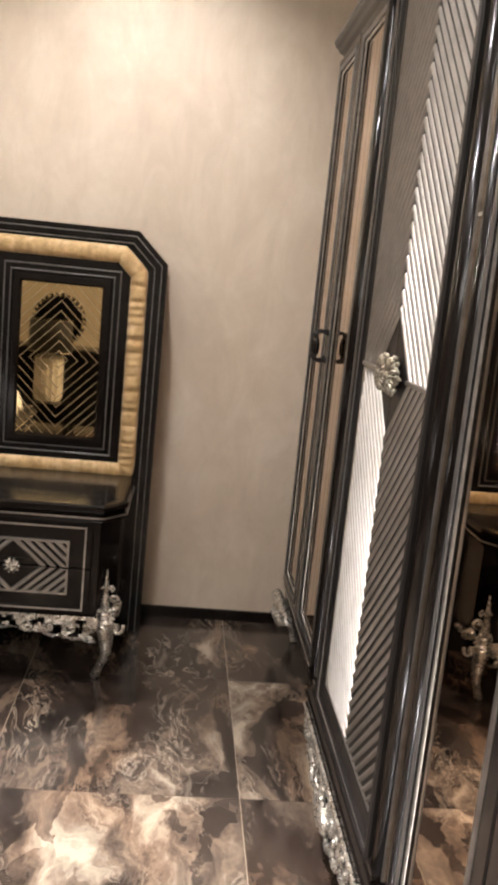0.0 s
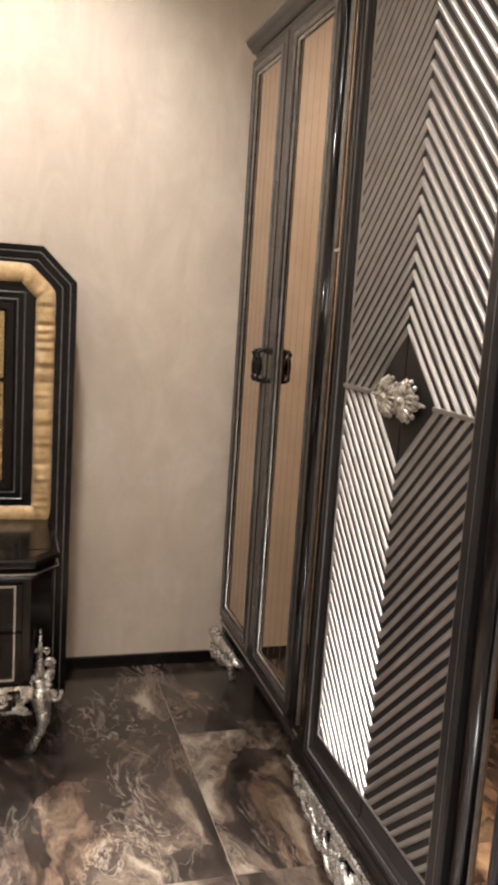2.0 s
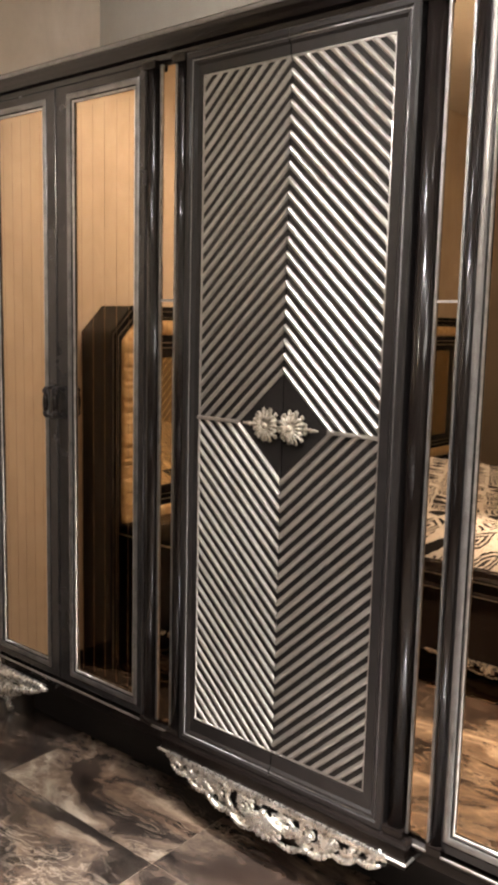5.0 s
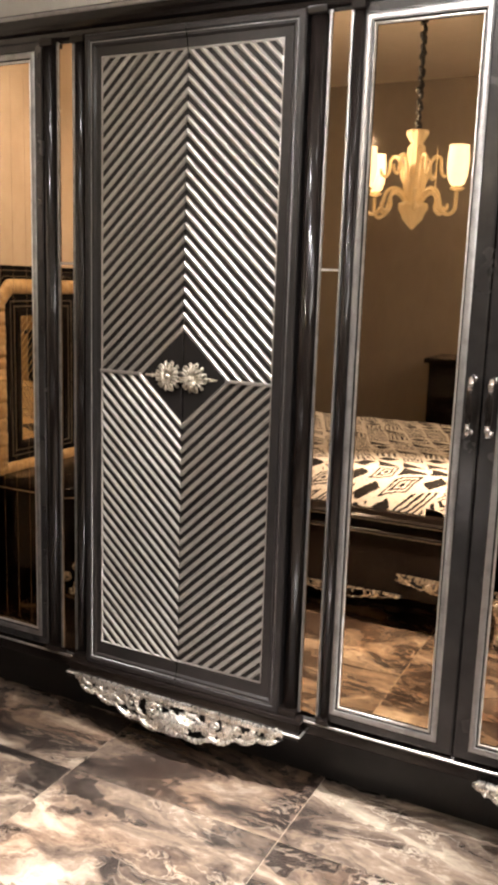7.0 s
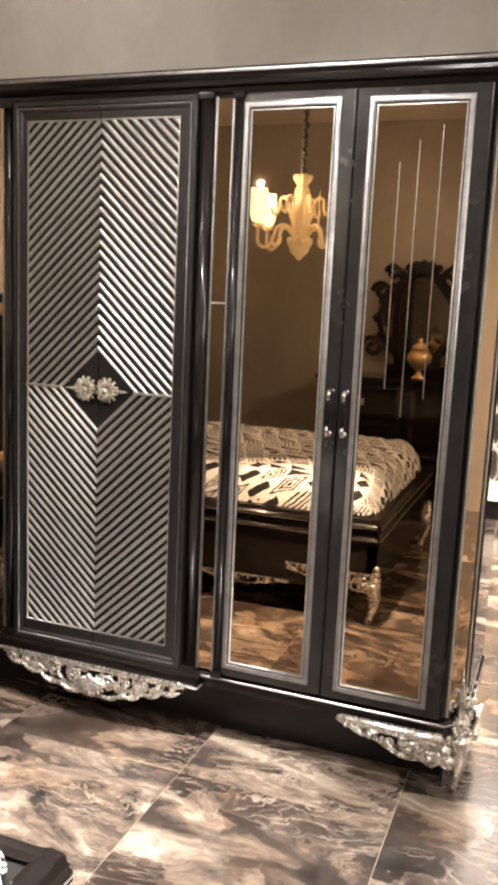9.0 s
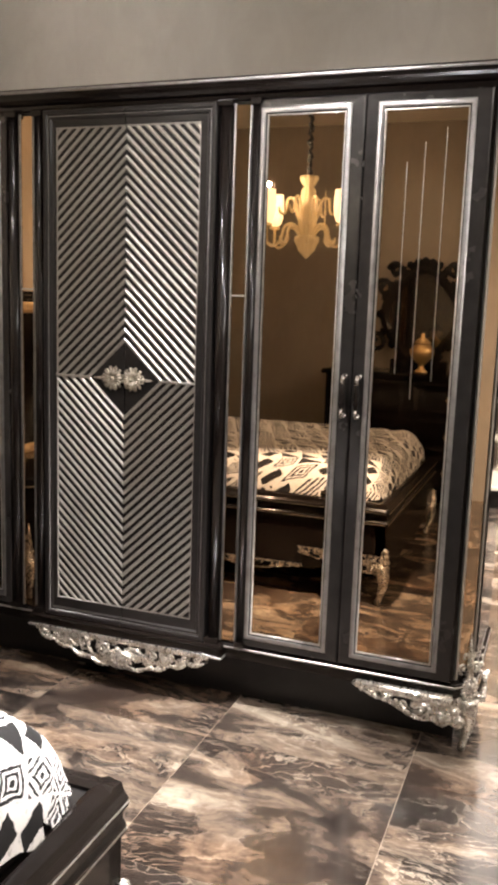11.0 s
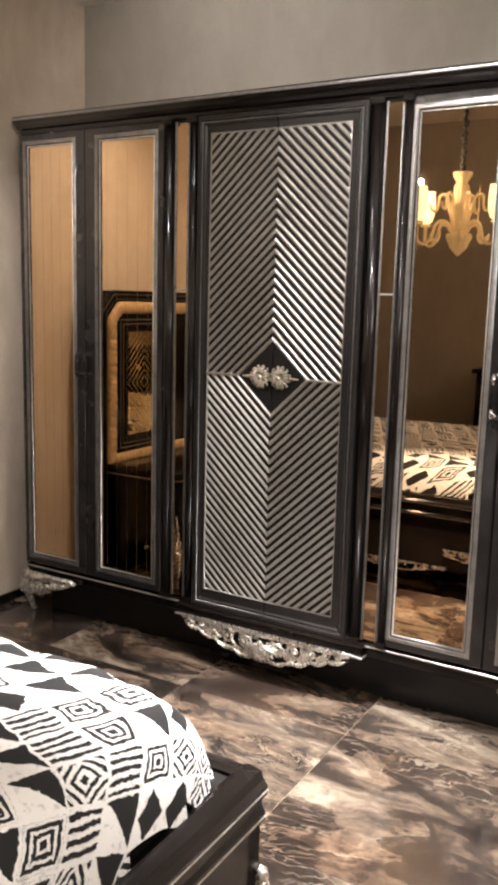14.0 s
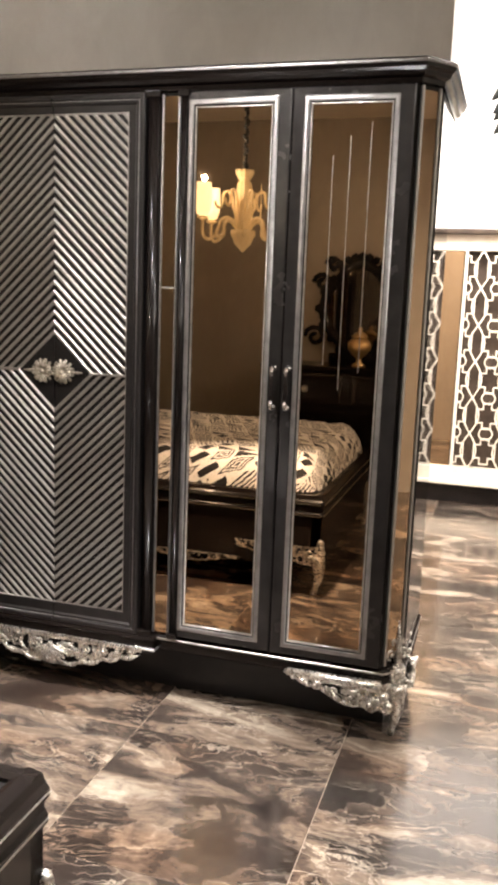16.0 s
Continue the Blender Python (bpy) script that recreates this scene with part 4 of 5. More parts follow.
for cx, cy in ((RX, RY1), (RX, RY0), (0.12, RY1), (0.12, RY0)):
    s = 1 if cy > BED_Y else -1
    bm = bmesh.new()
    wing = lambda u: 0.262 - 0.03 - 0.075 * u ** 0.9 - 0.006 * abs(math.sin(u * 22))
    carved_band(bm, 0.0, 0.46, 0.262, wing, -0.004, 0.018, rng, nx=40, nz=7)
    for dx, dz, r in ((0.40, -0.055, 0.032), (0.31, -0.045, 0.030), (0.22, -0.038, 0.024), (0.14, -0.030, 0.018)):
        spiral(bm, dx, 0.262 + dz, r, 1.4, 1.2, 1, -0.022, 0.008, 0.006)
    q = 1 if cx > 1 else -1
    for v in bm.verts:
        w_, out = 0.46 - v.co.x, -v.co.y
        v.co.x, v.co.y = cx + 0.012 - q * w_ if q > 0 else cx - 0.07 + w_, cy + s * out
    cabriole(bm, cx - 0.012, cy - s * 0.012, 0.20, 0.030, 0.011, 0.03 if cx > 1 else 0.0, s * 0.03)
    for k in range(5):
        lump(bm, cx + 0.004, cy + s * 0.002, 0.17 + 0.028 * k, 0.034 - 0.005 * abs(k - 1.5))
    world_part("carved_leg", bm, CARVED, bed, "carved antique silver bed leg", smooth=True)
bm = bmesh.new()
carved_band(bm, 1.05, 1.62, 0.165, apron_edge(0, 1, 0.165, 0.05, 0.01), 0.0, 0.014, rng, nx=40, nz=6)
for v in bm.verts:
    v.co.y = RY1 + 0.002 - v.co.y
world_part("rail_carving", bm, CARVED, bed, "silver carving under the bed rail", smooth=True)

# bedspread
bm = bmesh.new()
NX, NY = 110, 84
bx0, bx1, by0, by1 = 0.03, RX - 0.03, RY0 + 0.03, RY1 - 0.03
rows = []
for i in range(NX + 1):
    row = []
    for j in range(NY + 1):
        u, v = i / NX * 2 - 1, j / NY * 2 - 1
        # concentric remap keeps the mesh dense at the rounded edge
        u, v = math.copysign(1 - (1 - abs(u)) ** 1.5, u), math.copysign(1 - (1 - abs(v)) ** 1.5, v)
        x, y = (bx0 + bx1) / 2 + u * (bx1 - bx0) / 2, (by0 + by1) / 2 + v * (by1 - by0) / 2
        du, dv = (1 - u) * (bx1 - bx0) / 2 if u > 0 else 9, (1 - abs(v)) * (by1 - by0) / 2
        d = -math.log(math.exp(-14 * min(du, 2)) + math.exp(-14 * dv)) / 14
        d = max(0.0, d)
        h = 0.175 * math.sqrt(max(0.0, 1 - (1 - min(d / 0.11, 1)) ** 2))
        z = 0.525 + h + 0.010 * noise.noise(Vector((x * 3.2, y * 3.2, 0))) * min(1, d * 6)
        fold = noise.noise(Vector((x * 11, y * 11, 4)))
        z += 0.022 * fold * max(0, 1 - d / 0.24) * min(1, d * 30)
        row.append((bm.verts.new((x, y, z)), d))
    rows.append(row)
for i in range(NX):
    for j in range(NY):
        quad = (rows[i][j], rows[i + 1][j], rows[i + 1][j + 1], rows[i][j + 1])
        if max(q[1] for q in quad) > 0.002:
            bm.faces.new([q[0] for q in quad])
bmesh.ops.delete(bm, geom=[v for v in bm.verts if not v.link_faces], context="VERTS")
tagged(part("bedspread", bm, COTTON, smooth=True), "black and white block-printed quilted spread tucked into the bed", "bedspread")

# ---- nightstand in front of the headboard ----
ns = thing("nightstand", "black lacquer nightstand with silver chevron drawers and carved feet", "nightstand", pose(0, 0, 0, 0, 0, 90))
NX0, NX1, NF = -1.236, -0.686, -0.440      # along the wall, front
plan_ns = [(NX0 - 0.06, 0.02), (NX0 - 0.06, NF + 0.07), (NX0, NF), (NX1, NF), (NX1 + 0.06, NF + 0.07), (NX1 + 0.06, 0.02)]
bm = bmesh.new()
a = [bm.verts.new((x, y, 0.225)) for x, y in plan_ns]
b = [bm.verts.new((x, y, 0.570)) for x, y in plan_ns]
bm.faces.new(a)
bm.faces.new(b)
for i in range(6):
    bm.faces.new((a[i], a[(i + 1) % 6], b[(i + 1) % 6], b[i]))
part("body", bm, LACQUER, ns)
NTOP = [(0.0, 0.556), (0.006, 0.556), (0.010, 0.566), (0.018, 0.570), (0.018, 0.580), (0.010, 0.586), (0.014, 0.596), (0.022, 0.600), (0.022, 0.612), (0.016, 0.618), (0.0, 0.620), (-0.2, 0.620), (-0.2, 0.556)]
bm = bmesh.new()
sweep_plan(bm, plan_ns, NTOP)
part("top_moulding", bm, LACQUER, ns)
part("top", prism(bmesh.new(), [(NX0 - 0.05, 0.612), (NX1 + 0.05, 0.612), (NX1 + 0.05, 0.6215), (NX0 - 0.05, 0.6215)], 0.01, NF + 0.075), LACQUER, ns)
part("silver_line", sweep_plan(bmesh.new(), plan_ns, [(0.016, 0.571), (0.020, 0.573), (0.020, 0.577), (0.016, 0.579), (0.010, 0.579), (0.010, 0.571)]), BEAD, ns)
cxn, czn = (NX0 + NX1) / 2, 0.400
for nm, z0, z1, up, down in (("drawer", 0.402, 0.545, 0.088, 0.0), ("drawer", 0.242, 0.398, 0.0, 0.088)):
    bm = bmesh.new()
    ro = (NX0 + 0.022, NX1 - 0.022, z0, z1)
    loops(bm, [(*ro, NF + 0.004), (*ro, NF - 0.008), (*grow(ro, -0.003), NF - 0.011), (*grow(ro, -0.02), NF - 0.011), (*grow(ro, -0.022), NF - 0.009)], cap=True)
    drawer = part(nm, bm, LACQUER, ns, "drawer front with silver chevron slats")
    m_ = 0.09 / 0.10
    zz = czn + (0.003 if up else -0.003)
    for sx in (-1, 1):
        k = 0.088
        while k < 0.088 + m_ * 0.172:
            part("slat", slat_mesh(cxn, zz, sx, 1 if up else -1, 0.172, 0.084, k, m_, 0.008, 0.008, NF - 0.010), SILVER, drawer)
            k += 0.030
    bm = bmesh.new()
    ribbon(bm, [(cxn - 0.176, zz), (cxn - 0.176, czn + (0.088 if up else -0.088)), (cxn + 0.176, czn + (0.088 if up else -0.088)), (cxn + 0.176, zz)], 0.007, NF - 0.008, NF - 0.017, closed=False)
    part("panel_border", bm, SILVER, drawer)
    bm = bmesh.new()
    zo = 0.538 if up else 0.256
    ribbon(bm, [(NX0 + 0.045, zz), (NX0 + 0.045, zo), (NX1 - 0.045, zo), (NX1 - 0.045, zz)], 0.005, NF - 0.009, NF - 0.014, closed=False)
    part("silver_line", bm, BEAD, drawer)
    if up:
        bm = bmesh.new()
        for k in range(10):
            leaf(bm, cxn, czn, 0.026, 2 * math.pi * k / 10, NF - 0.022, 0.005)
        lump(bm, cxn, NF - 0.03, czn, 0.010)
        part("knob", bm, CARVED, drawer, "round silver knob", smooth=True)
bm = bmesh.new()
carved_band(bm, NX0 - 0.01, NX1 + 0.01, 0.236, lambda u: 0.236 - 0.05 - 0.035 * abs(math.cos(u * math.pi)) ** 1.5 - 0.006 * abs(math.sin(u * 24)), NF - 0.006, 0.016, rng, nx=50, nz=7)
for s in (-1, 1):
    for dx, r in ((0.06, 0.026), (0.13, 0.020), (0.20, 0.026)):
        spiral(bm, cxn + s * dx, 0.198, r, 1.4, 1.0 if s > 0 else 2.1, s, NF - 0.024, 0.0065, 0.005)
part("apron", bm, CARVED, ns, "pierced antique silver apron", smooth=True)
for s, xx in ((-1, NX0), (1, NX1)):
    bm = bmesh.new()
    cabriole(bm, xx + s * 0.026, NF + 0.022, 0.200, 0.022, 0.0095, s * 0.034, -0.034)
    finial(bm, xx + s * 0.030, NF + 0.026, 0.180, 0.395)
    for k in range(4):
        lump(bm, xx + s * (0.055 + 0.003 * k), NF + 0.07 + 0.04 * k, 0.21 + 0.02 * (k == 0), 0.026 - 0.004 * k)
    part("carved_leg", bm, CARVED, ns, "carved antique silver leg", smooth=True)
    bm = bmesh.new()
    cabriole(bm, xx + s * 0.03, -0.02 - 0.04, 0.23, 0.03, 0.012, 0, 0)
    part("back_leg", bm, LACQUER, ns, smooth=True)

# ---- chandelier over the bed ----
CX, CY = 1.325, -2.115
ch = thing("chandelier", "honey glass chandelier with curled arms and lit opal shades", "chandelier", pose(CX, CY, -0.05))
bm = bmesh.new()
for k in range(39):
    z = 2.27 + k * 0.0165
    tube(bm, [(0.006 * math.sin(k * 2.1), 0.006 * math.cos(k * 1.7), z), (0.006 * math.sin(k * 2.1 + 1), 0.006 * math.cos(k * 1.7 + 1), z + 0.018)], 0.013 + 0.003 * math.sin(k * 1.3), 7)
part("chain_sleeve", bm, SHADE, ch, "gathered dark fabric chain sleeve", smooth=True)
part("ceiling_rose", lathe(bmesh.new(), [(0.055, CEIL + 0.049), (0.052, CEIL + 0.02), (0.02, CEIL + 0.01)]), PALEGOLD, ch, smooth=True)
part("stem", lathe(bmesh.new(), [(0.010, 2.268), (0.050, 2.272), (0.052, 2.255), (0.034, 2.225), (0.026, 2.212), (0.040, 2.195), (0.046, 2.12), (0.052, 2.02), (0.046, 1.955), (0.03, 1.93)], seg=40, flute=0.09, lobes=10), AMBER, ch, "fluted honey glass stem", smooth=True)
part("bowl", lathe(bmesh.new(), [(0.03, 1.945), (0.070, 1.930), (0.072, 1.905), (0.055, 1.875), (0.050, 1.855), (0.030, 1.835), (0.012, 1.815), (0.003, 1.808)], seg=40, flute=0.06, lobes=10), AMBER, ch, "honey glass bowl", smooth=True)
def chandelier_tube(pts, radii, angle, name="curl", parent=None):
    bm = bmesh.new()
    tube(bm, [(r * math.cos(angle), r * math.sin(angle), z) for r, z in pts], radii, 9)
    return part(name, bm, AMBER, parent or ch, smooth=True)


def smooth_path(pts, steps=4):
    """A rounded line through (r, z) points."""
    out = []
    for i in range(len(pts) - 1):
        p0, p1, p2, p3 = (Vector(pts[min(max(j, 0), len(pts) - 1)]) for j in (i - 1, i, i + 1, i + 2))
        for k in range(steps):
            t_ = k / steps
            out.append(0.5 * ((2 * p1) + (p2 - p0) * t_ + (2 * p0 - 5 * p1 + 4 * p2 - p3) * t_ ** 2 + (3 * p1 - p0 - 3 * p2 + p3) * t_ ** 3))
    return out + [Vector(pts[-1])]


ARM = smooth_path([(0.035, 1.925), (0.055, 1.975), (0.100, 2.000), (0.140, 1.980), (0.155, 1.935), (0.175, 1.890), (0.215, 1.872), (0.246, 1.895), (0.250, 1.945), (0.250, 1.985)])
HIGH = smooth_path([(0.040, 2.01), (0.062, 2.06), (0.070, 2.115), (0.092, 2.150), (0.120, 2.140), (0.124, 2.095), (0.138, 2.062), (0.162, 2.070), (0.170, 2.10)])
LOW = smooth_path([(0.045, 1.935), (0.075, 1.975), (0.112, 1.985), (0.132, 1.955), (0.128, 1.915), (0.150, 1.890), (0.178, 1.900), (0.182, 1.928)])
for k in range(6):
    a = radians(22 + 60 * k)
    if k in (0, 2, 3):
        arm = chandelier_tube(ARM, 0.0095, a, "arm")
        ca, sa = math.cos(a), math.sin(a)
        part("drip_pan", lathe(bmesh.new(), [(0.010, 1.975), (0.034, 1.985), (0.036, 1.990), (0.018, 2.000)], 0.25 * ca, 0.25 * sa, seg=24, flute=0.06, lobes=8), AMBER, arm, smooth=True)
        part("shade", lathe(bmesh.new(), [(0.016, 2.000), (0.034, 2.010), (0.046, 2.045), (0.050, 2.090), (0.049, 2.140), (0.045, 2.172), (0.047, 2.182), (0.043, 2.182)], 0.25 * ca, 0.25 * sa, seg=28, flute=0.03, lobes=12), OPAL, arm, "lit opal glass shade", smooth=True)
    chandelier_tube(HIGH, [0.0085] * (len(HIGH) - 3) + [0.007, 0.006, 0.004], a + 0.50)
    chandelier_tube(LOW, [0.0085] * (len(LOW) - 3) + [0.007, 0.006, 0.004], a + 0.85)
part("spike", lathe(bmesh.new(), [(0.004, 1.99), (0.003, 2.17), (0.001, 2.19)], 0.12, 0.06, seg=8), AMBER, ch)

# ---- vanity and its mirror against the opposite wall ----
van = thing("vanity", "dark carved vanity chest against the opposite wall", "vanity")
VY = FRONT_Y + 0.014
part("body", boxed(1.10, 2.36, VY, VY + 0.44, 0.12, 0.985, bevel=0.008), LACQUER, van)
part("top", boxed(1.07, 2.39, VY, VY + 0.47, 0.985, 1.02, bevel=0.010), LACQUER, van)
for cxv in (1.42, 2.04):
    for z0 in (0.18, 0.45, 0.72):
        rect = (cxv - 0.28, cxv + 0.28, z0, z0 + 0.24)
        bm = bmesh.new()
        loops(bm, [(*rect, 0), (*rect, -0.012), (*grow(rect, -0.02), -0.018), (*grow(rect, -0.05), -0.010)], cap=True)
        for v in bm.verts:
            v.co.y = VY + 0.44 - v.co.y
        dr = part("drawer", bm, LACQUER, van)
        bm = bmesh.new()
        for k in range(8):
            leaf(bm, cxv, z0 + 0.12, 0.03, 2 * math.pi * k / 8, 0, 0.006)
        for v in bm.verts:
            v.co.y = VY + 0.455 - v.co.y
        part("knob", bm, CARVED, dr, smooth=True)
for xx in (1.16, 2.30):
    for yy in (VY + 0.06, VY + 0.40):
        bm = bmesh.new()
        cabriole(bm, xx, yy, 0.15, 0.035, 0.014, 0, 0.01)
        part("leg", bm, LACQUER, van, smooth=True)
vm = thing("vanity_mirror", "ornate dark carved mirror standing on the vanity", "mirror")
bm = bmesh.new()
cmx, cmz = 1.74, 1.44
ell = [(cmx + 0.30 * math.cos(t_ * math.pi / 18) * (1 + 0.07 * math.cos(4 * t_ * math.pi / 18)), cmz + 0.37 * math.sin(t_ * math.pi / 18) * (1 + 0.05 * math.cos(4 * t_ * math.pi / 18))) for t_ in range(36)]
prism(bm, [(x, z) for x, z in ell], VY + 0.05, VY + 0.08)
part("backing", bm, LACQUER, vm)
bm = bmesh.new()
prism(bm, [(cmx + (x - cmx) * 0.80, cmz + (z - cmz) * 0.80) for x, z in ell], VY + 0.08, VY + 0.086)
glassm, _, _ = material("grey_mirror", (0.35, 0.33, 0.31), 0.03, 1.0)
part("glass", bm, glassm, vm)
bm = bmesh.new()
tube(bm, [(cmx + (x - cmx) * 0.9, VY + 0.09, cmz + (z - cmz) * 0.9) for x, z in ell + ell[:1]], 0.036, 7)
for k in range(18):
    x, z = ell[2 * k]
    lump(bm, x, VY + 0.085, z, 0.040)
for k in range(9):
    lump(bm, cmx + (k - 4) * 0.055, VY + 0.085, cmz + 0.40 - 0.006 * (k - 4) ** 2, 0.042 - 0.004 * abs(k - 4))
for q in (-1, 1):
    for dx, dz, r in ((0.30, 0.20, 0.070), (0.34, -0.22, 0.085), (0.22, 0.34, 0.055)):
        tube(bm, [(cmx + q * (dx + r * (1 - 0.8 * i / 14) * math.cos(0.6 * i)), VY + 0.10, cmz + dz + r * (1 - 0.8 * i / 14) * math.sin(0.6 * i)) for i in range(15)], 0.020, 6)
for v in bm.verts:
    if v.co.y > -0.5:
        v.co.y = VY + 0.09 - v.co.y
box(bm, cmx - 0.22, cmx + 0.22, VY + 0.03, VY + 0.12, 1.022, 1.10, bevel=0.01)
part("carved_surround", bm, LACQUER, vm, smooth=True)
vase = thing("vase", "gold lidded vase on the vanity", "vase", pose(1.80, VY + 0.34, 1.0215))
part("bowl", lathe(bmesh.new(), [(0.045, 0.0), (0.050, 0.012), (0.022, 0.03), (0.018, 0.06), (0.050, 0.085), (0.085, 0.13), (0.088, 0.17), (0.060, 0.205), (0.045, 0.215)], seg=28), PALEGOLD, vase, smooth=True)
part("lid", lathe(bmesh.new(), [(0.062, 0.216), (0.060, 0.226), (0.035, 0.25), (0.012, 0.262), (0.016, 0.28), (0.004, 0.295)], seg=28), PALEGOLD, vase, smooth=True)

# ---- side table and lamp that show in the headboard's mirror ----
st = thing("side_table", "low black side table beyond the foot of the bed", "side table", pose(3.75, -1.52, 0))
part("top", boxed(-0.22, 0.22, -0.22, 0.22, 0.27, 0.30, bevel=0.006), LACQUER, st)
for xx in (-0.18, 0.18):
    for yy in (-0.18, 0.18):
        part("leg", boxed(xx - 0.02, xx + 0.02, yy - 0.02, yy + 0.02, 0, 0.27, bevel=0.003), LACQUER, st)
tl = thing("table_lamp", "table lamp with a black drum shade and fluted glass base", "lamp", pose(3.75, -1.52, 0.30))
part("base", lathe(bmesh.new(), [(0.10, 0.0), (0.10, 0.015), (0.11, 0.02), (0.11, 0.34), (0.09, 0.36), (0.02, 0.37), (0.02, 0.40)], seg=48, flute=0.05, lobes=16), CRYSTAL, tl, "fluted clear glass column", smooth=False)
part("shade", lathe(bmesh.new(), [(0.175, 0.39), (0.165, 0.64), (0.158, 0.64), (0.168, 0.39)], seg=32), SHADE, tl, "black drum shade", smooth=True)
for z, r in ((0.388, 0.177), (0.638, 0.167)):
    part("shade_rim", lathe(bmesh.new(), [(r, z), (r, z + 0.008), (r - 0.008, z + 0.008), (r - 0.008, z)], seg=32), CHROME, tl)

# ---- dark console and round mirror behind the lamp ----
cs = thing("console", "dark lacquer console behind the table lamp", "console", pose(4.15, -1.50, 0))
part("body", boxed(-0.16, 0.16, -0.72, 0.72, 0.06, 0.66, bevel=0.008), LACQUER, cs)
part("top", boxed(-0.19, 0.19, -0.75, 0.75, 0.66, 0.70, bevel=0.010), LACQUER, cs)
for yy in (-0.48, 0.0, 0.48):
    drawer = part("drawer", boxed(-0.172, -0.158, yy - 0.21, yy + 0.21, 0.14, 0.60, bevel=0.005), LACQUER, cs)
    bm = bmesh.new()
    lump(bm, -0.184, yy, 0.38, 0.016)
    part("knob", bm, ANTIQUE, drawer, smooth=True)
for xx in (-0.12, 0.12):
    for yy in (-0.66, 0.66):
        part("leg", lathe(bmesh.new(), [(0.018, 0.0), (0.026, 0.02), (0.020, 0.065)], xx, yy, seg=12), LACQUER, cs)
rm = thing("round_mirror", "round black mirror with a carved gilt rim standing on the console", "mirror", pose(4.15, -1.52, 0.7015))
bm = bmesh.new()
lathe(bm, [(0.21, -0.015), (0.22, 0.0), (0.195, 0.02), (0.18, 0.015)], seg=40)
bmesh.ops.rotate(bm, matrix=Matrix.Rotation(radians(-90), 3, "Y"), verts=bm.verts)
bmesh.ops.translate(bm, vec=(0, 0, 0.222), verts=bm.verts)
part("disc", bm, LACQUER, rm)
for k in range(28):
    a = 2 * math.pi * k / 28
    bm = bmesh.new()
    lump(bm, -0.018, 0.205 * math.cos(a), 0.222 + 0.205 * math.sin(a), 0.015 + 0.003 * (k % 2))
    part("rim_bead", bm, ANTIQUE, rm, smooth=True)

# ---- cream lattice cabinet in the next bay ----
lc = thing("lattice_cabinet", "cream cabinet with pierced lattice doors on a black plinth", "cabinet")
LY, L0, L1 = 3.87, 0.275, 1.905
BROWN = lacquer_mat("brown_veneer", (0.050, 0.034, 0.024), 0.4)
part("plinth", boxed(1.60, 4.30, LY - 0.02, LY + 0.55, 0.0, 0.14, bevel=0.006), LACQUER, lc)
part("base", boxed(1.58, 4.32, LY - 0.05, LY + 0.55, 0.142, 0.17, bevel=0.006), CREAM, lc)
part("bottom_rail", boxed(1.62, 4.28, LY - 0.01, LY + 0.5, 0.17, L0, bevel=0.004), CREAM, lc)
part("back", boxed(1.62, 4.28, LY + 0.08, LY + 0.5, L0, L1), BROWN, lc, "dark brown back panel behind the lattice")
part("top_rail", boxed(1.62, 4.28, LY - 0.01, LY + 0.5, L1, 2.005, bevel=0.004), CREAM, lc)
part("top_line", boxed(1.60, 4.30, LY - 0.03, LY + 0.5, 2.005, 2.020, bevel=0.003), CREAM, lc)
part("cornice", boxed(1.56, 4.34, LY - 0.07, LY + 0.52, 2.020, 2.060, bevel=0.008), BROWN, lc)
part("centre_mirror", boxed(2.262, 2.495, LY + 0.03, LY + 0.04, L0, L1), MIRROR, lc, "bronze mirror between the lattice doors")


def lattice(x0, x1):
    """Chains of pointed ovals with stepped crosses between them and half rings along the stiles."""
    door = part("lattice_door", boxed(x0 - 0.012, x0 + 0.010, LY - 0.010, LY + 0.012, L0, L1, bevel=0.002), CREAM, lc, "cream pierced lattice door")
    part("stile", boxed(x1 - 0.010, x1 + 0.012, LY - 0.010, LY + 0.012, L0, L1, bevel=0.002), CREAM, door)
    w, n = 0.0105, 6
    pz = (L1 - L0) / n
    px = (x1 - x0) / 2
    for c in range(2):
        cx_ = x0 + (c + 0.5) * px
        for q in (-1, 1):
            wave = [(cx_ + q * 0.24 * px * math.sin(math.pi * i / 12), L0 + pz * i / 12) for i in range(12 * n + 1)]
            part("strip", ribbon(bmesh.new(), wave, w, LY + 0.008, LY - 0.006 - 0.0005 * q, closed=False), CREAM, door)
        for r in range(n):
            cz_ = L0 + (r + 0.5) * pz
            for q in (-1, 1):
                step = [(cx_ + q * a_ * px, cz_ + b_ * pz) for a_, b_ in ((0.5, 0.36), (0.37, 0.36), (0.37, 0.19), (0.17, 0.19), (0.17, -0.19), (0.37, -0.19), (0.37, -0.36), (0.5, -0.36))]
                part("stepped_cross", ribbon(bmesh.new(), step, w * 0.9, LY + 0.007, LY - 0.005, closed=False), CREAM, door)
                ring = [(cx_ + q * (0.5 - 0.21 * math.cos(t_)) * px, cz_ + (0.5 + 0.17 * math.sin(t_)) * pz) for t_ in [(-1 + 2 * i / 8) * 1.5 for i in range(9)]]
                if r < n - 1:
                    part("half_ring", ribbon(bmesh.new(), ring, w * 0.9, LY + 0.0085, LY - 0.0045, closed=False), CREAM, door)


lattice(1.78, 2.250)
lattice(2.518, 2.988)
lattice(3.02, 3.490)

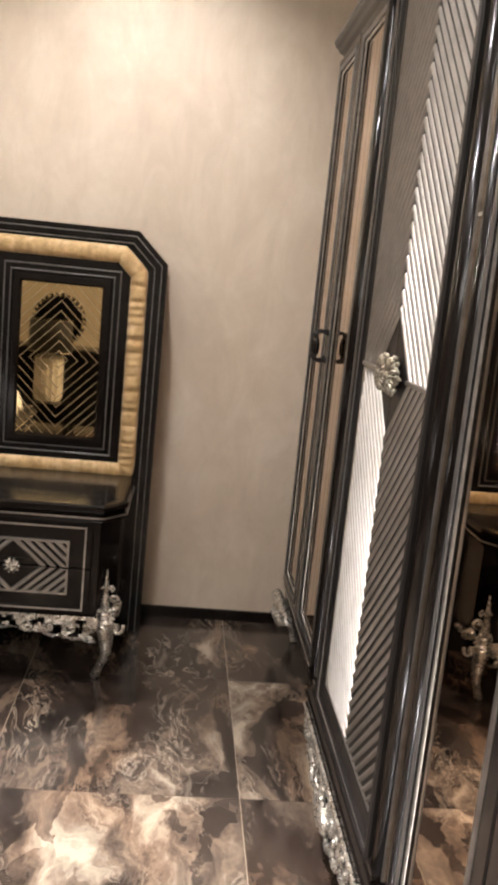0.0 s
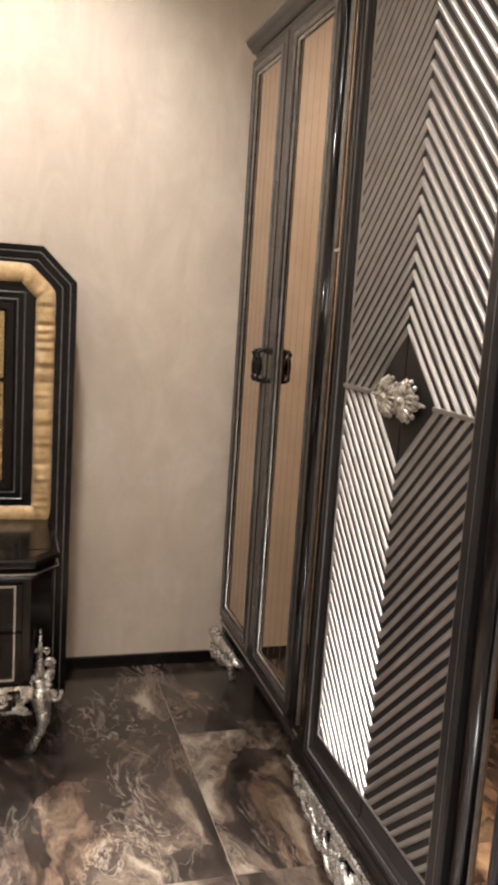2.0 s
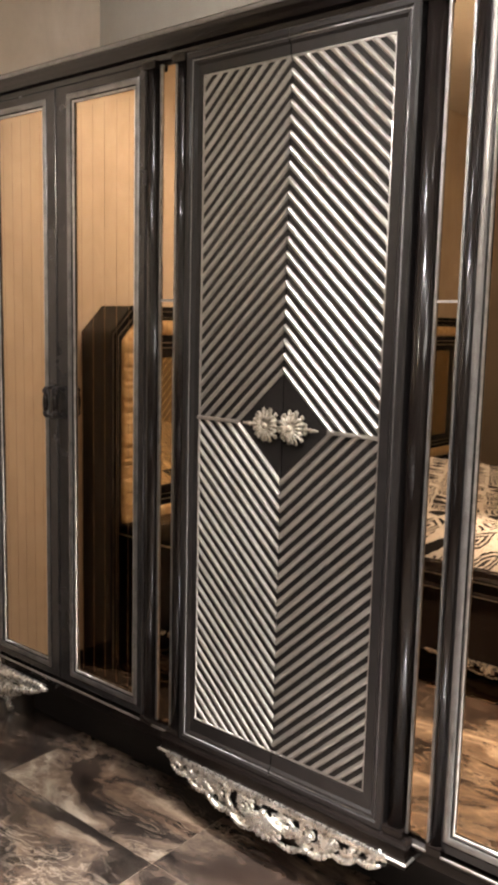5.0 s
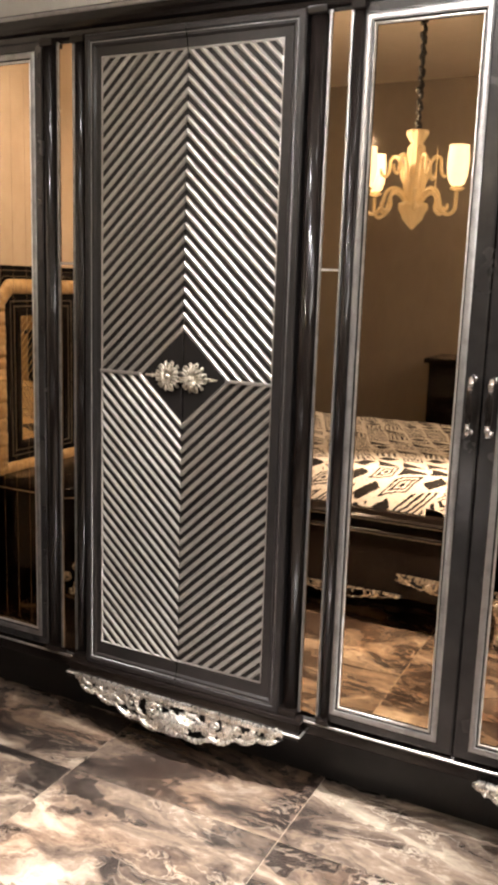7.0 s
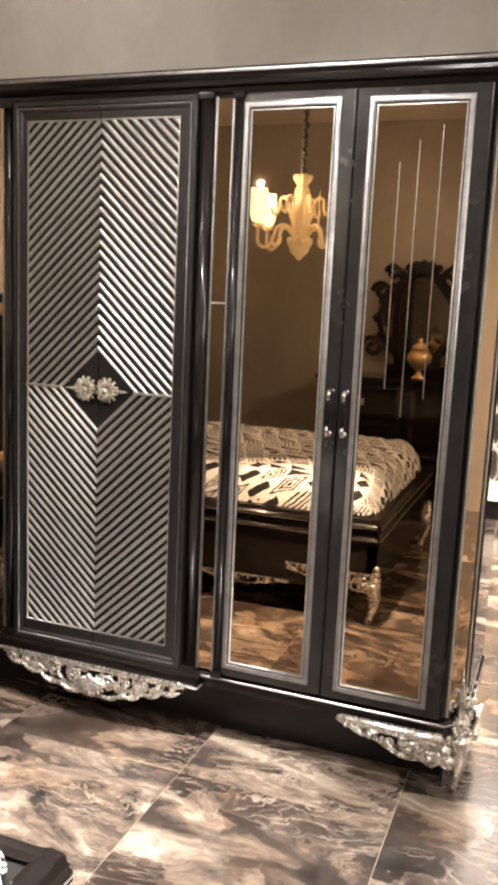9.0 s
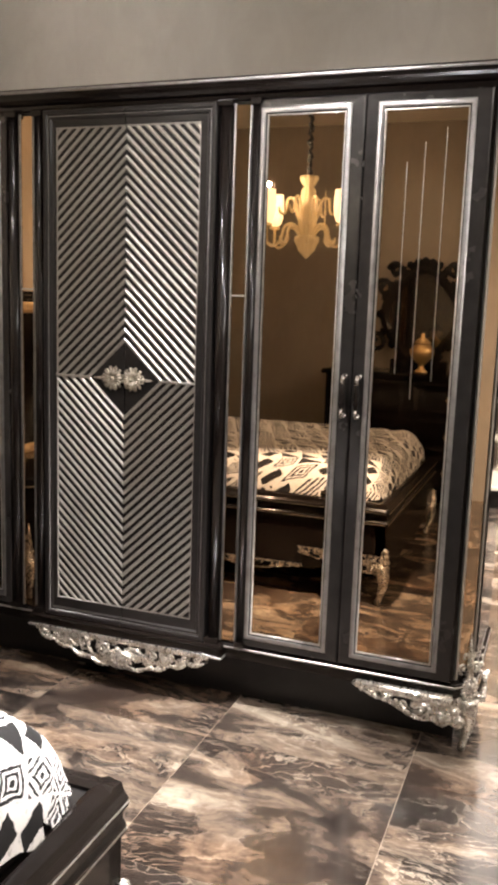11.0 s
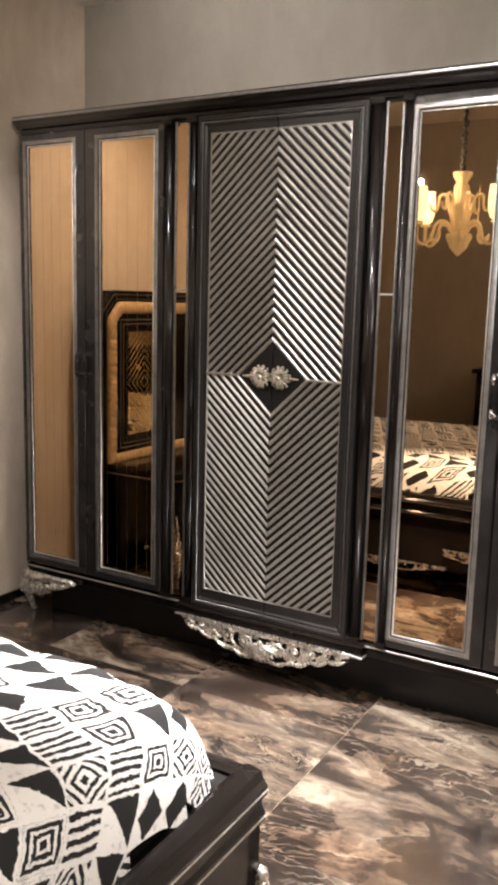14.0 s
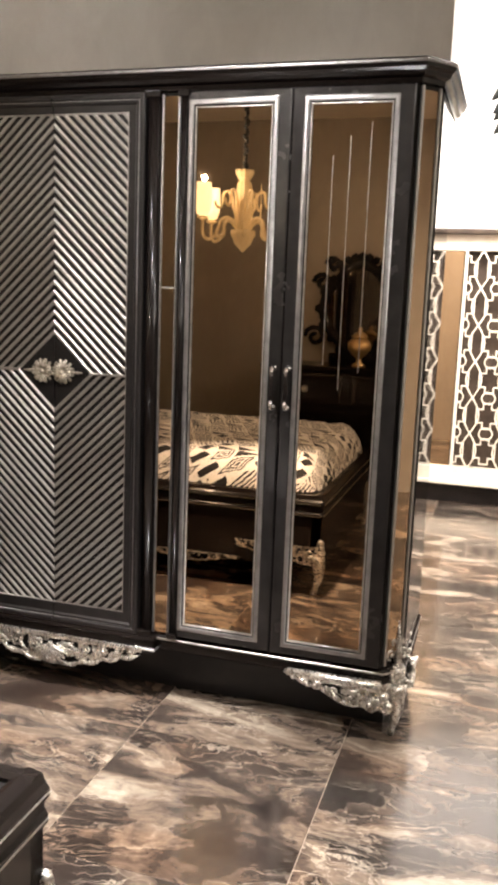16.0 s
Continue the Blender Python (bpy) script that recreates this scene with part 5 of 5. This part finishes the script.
# ---- dark petalled pendant in the next bay ----
pd = thing("pendant_lamp", "dark petalled pendant lamp hanging from the ceiling", "lamp", pose(2.905, 1.02, 0))
bm = bmesh.new()
tube(bm, [(0, 0, 2.15), (0, 0, HALL)], 0.008, 6)
part("rod", bm, LEAFDARK, pd)
rp = random.Random(3)
for r in range(6):
    for k in range(9):
        a = 2 * math.pi * (k + 0.5 * (r % 2)) / 9
        z = 2.17 + r * 0.066
        bm = bmesh.new()
        rad = 0.09 + 0.085 * math.sin(math.pi * (r + 1) / 7)
        pts = [(rad * s_ * math.cos(a), rad * s_ * math.sin(a), z + 0.04 * s_ - 0.07 * s_ * s_ * s_) for s_ in (0.15, 0.4, 0.7, 0.9, 1.08)]
        tube(bm, pts, [0.008, 0.026, 0.034, 0.026, 0.004], 5, 0.25)
        part("petal", bm, LEAFDARK, pd, smooth=True)

# ---- recessed downlights and ceiling panels ----
# every spot gets a fitting, the added fill too
for (sx, sy), *_ in SPOTS:
    dl = thing("downlight", "small round recessed ceiling spotlight, lit, some added as fill", "downlight", pose(sx, sy, 0), "ceiling spotlights")
    part("trim", lathe(bmesh.new(), [(0.036, CEIL - 0.0005), (0.050, CEIL - 0.001), (0.052, CEIL - 0.008), (0.036, CEIL - 0.010)], seg=24), CHROME, dl)
    part("lens", lathe(bmesh.new(), [(0.034, CEIL - 0.004), (0.034, CEIL - 0.006)], seg=20), DOWN, dl)
# the second panel belongs to the added fill over this room
for px, py, pz, sx_, sy_ in ((3.1, 1.85, HALL, 1.1, 1.6), (4.9, -1.9, CEIL, 1.6, 2.4)):
    lp = thing("ceiling_panel", "large flat lit ceiling panel, out of view", "ceiling light", pose(px, py, 0), "ceiling panels")
    part("diffuser", boxed(-sx_ / 2, sx_ / 2, -sy_ / 2, sy_ / 2, pz - 0.03, pz - 0.012), PANELGLOW, lp)
    part("rim", boxed(-sx_ / 2 - 0.03, sx_ / 2 + 0.03, -sy_ / 2 - 0.03, sy_ / 2 + 0.03, pz - 0.012, pz - 0.001), WHITE, lp)

# ---- floor tiles ----
TILE, TX, TY = 0.69, 0.372, -0.215
bm = bmesh.new()
h = TILE / 2 - 0.0012
loop_t = [[bm.verts.new((sx * q, sy * q, z)) for sx, sy in ((-1, -1), (1, -1), (1, 1), (-1, 1))] for q, z in ((h, -0.006), (h, 0.0))]
for a, b in zip(loop_t, loop_t[1:]):
    for i in range(4):
        bm.faces.new((a[i], a[(i + 1) % 4], b[(i + 1) % 4], b[i]))
bm.faces.new(loop_t[-1])
tile_mesh = mesh_of("tile", bm, MARBLE)
rt = random.Random(11)
for i in range(-3, 10):
    for j in range(-6, 8):
        x, y = TX + (i + 0.5) * TILE, TY + (j + 0.5) * TILE
        if x > 6.6 or y < FRONT_Y - 0.3 or y > 4.6 or (y < BACK_Y and x < WALL_X - 0.4):
            continue
        ob = new("tile", tile_mesh)
        ob.location = (x, y, 0)
        ob.rotation_euler = (0, 0, math.pi * rt.randrange(2))
        ob.parent = floor
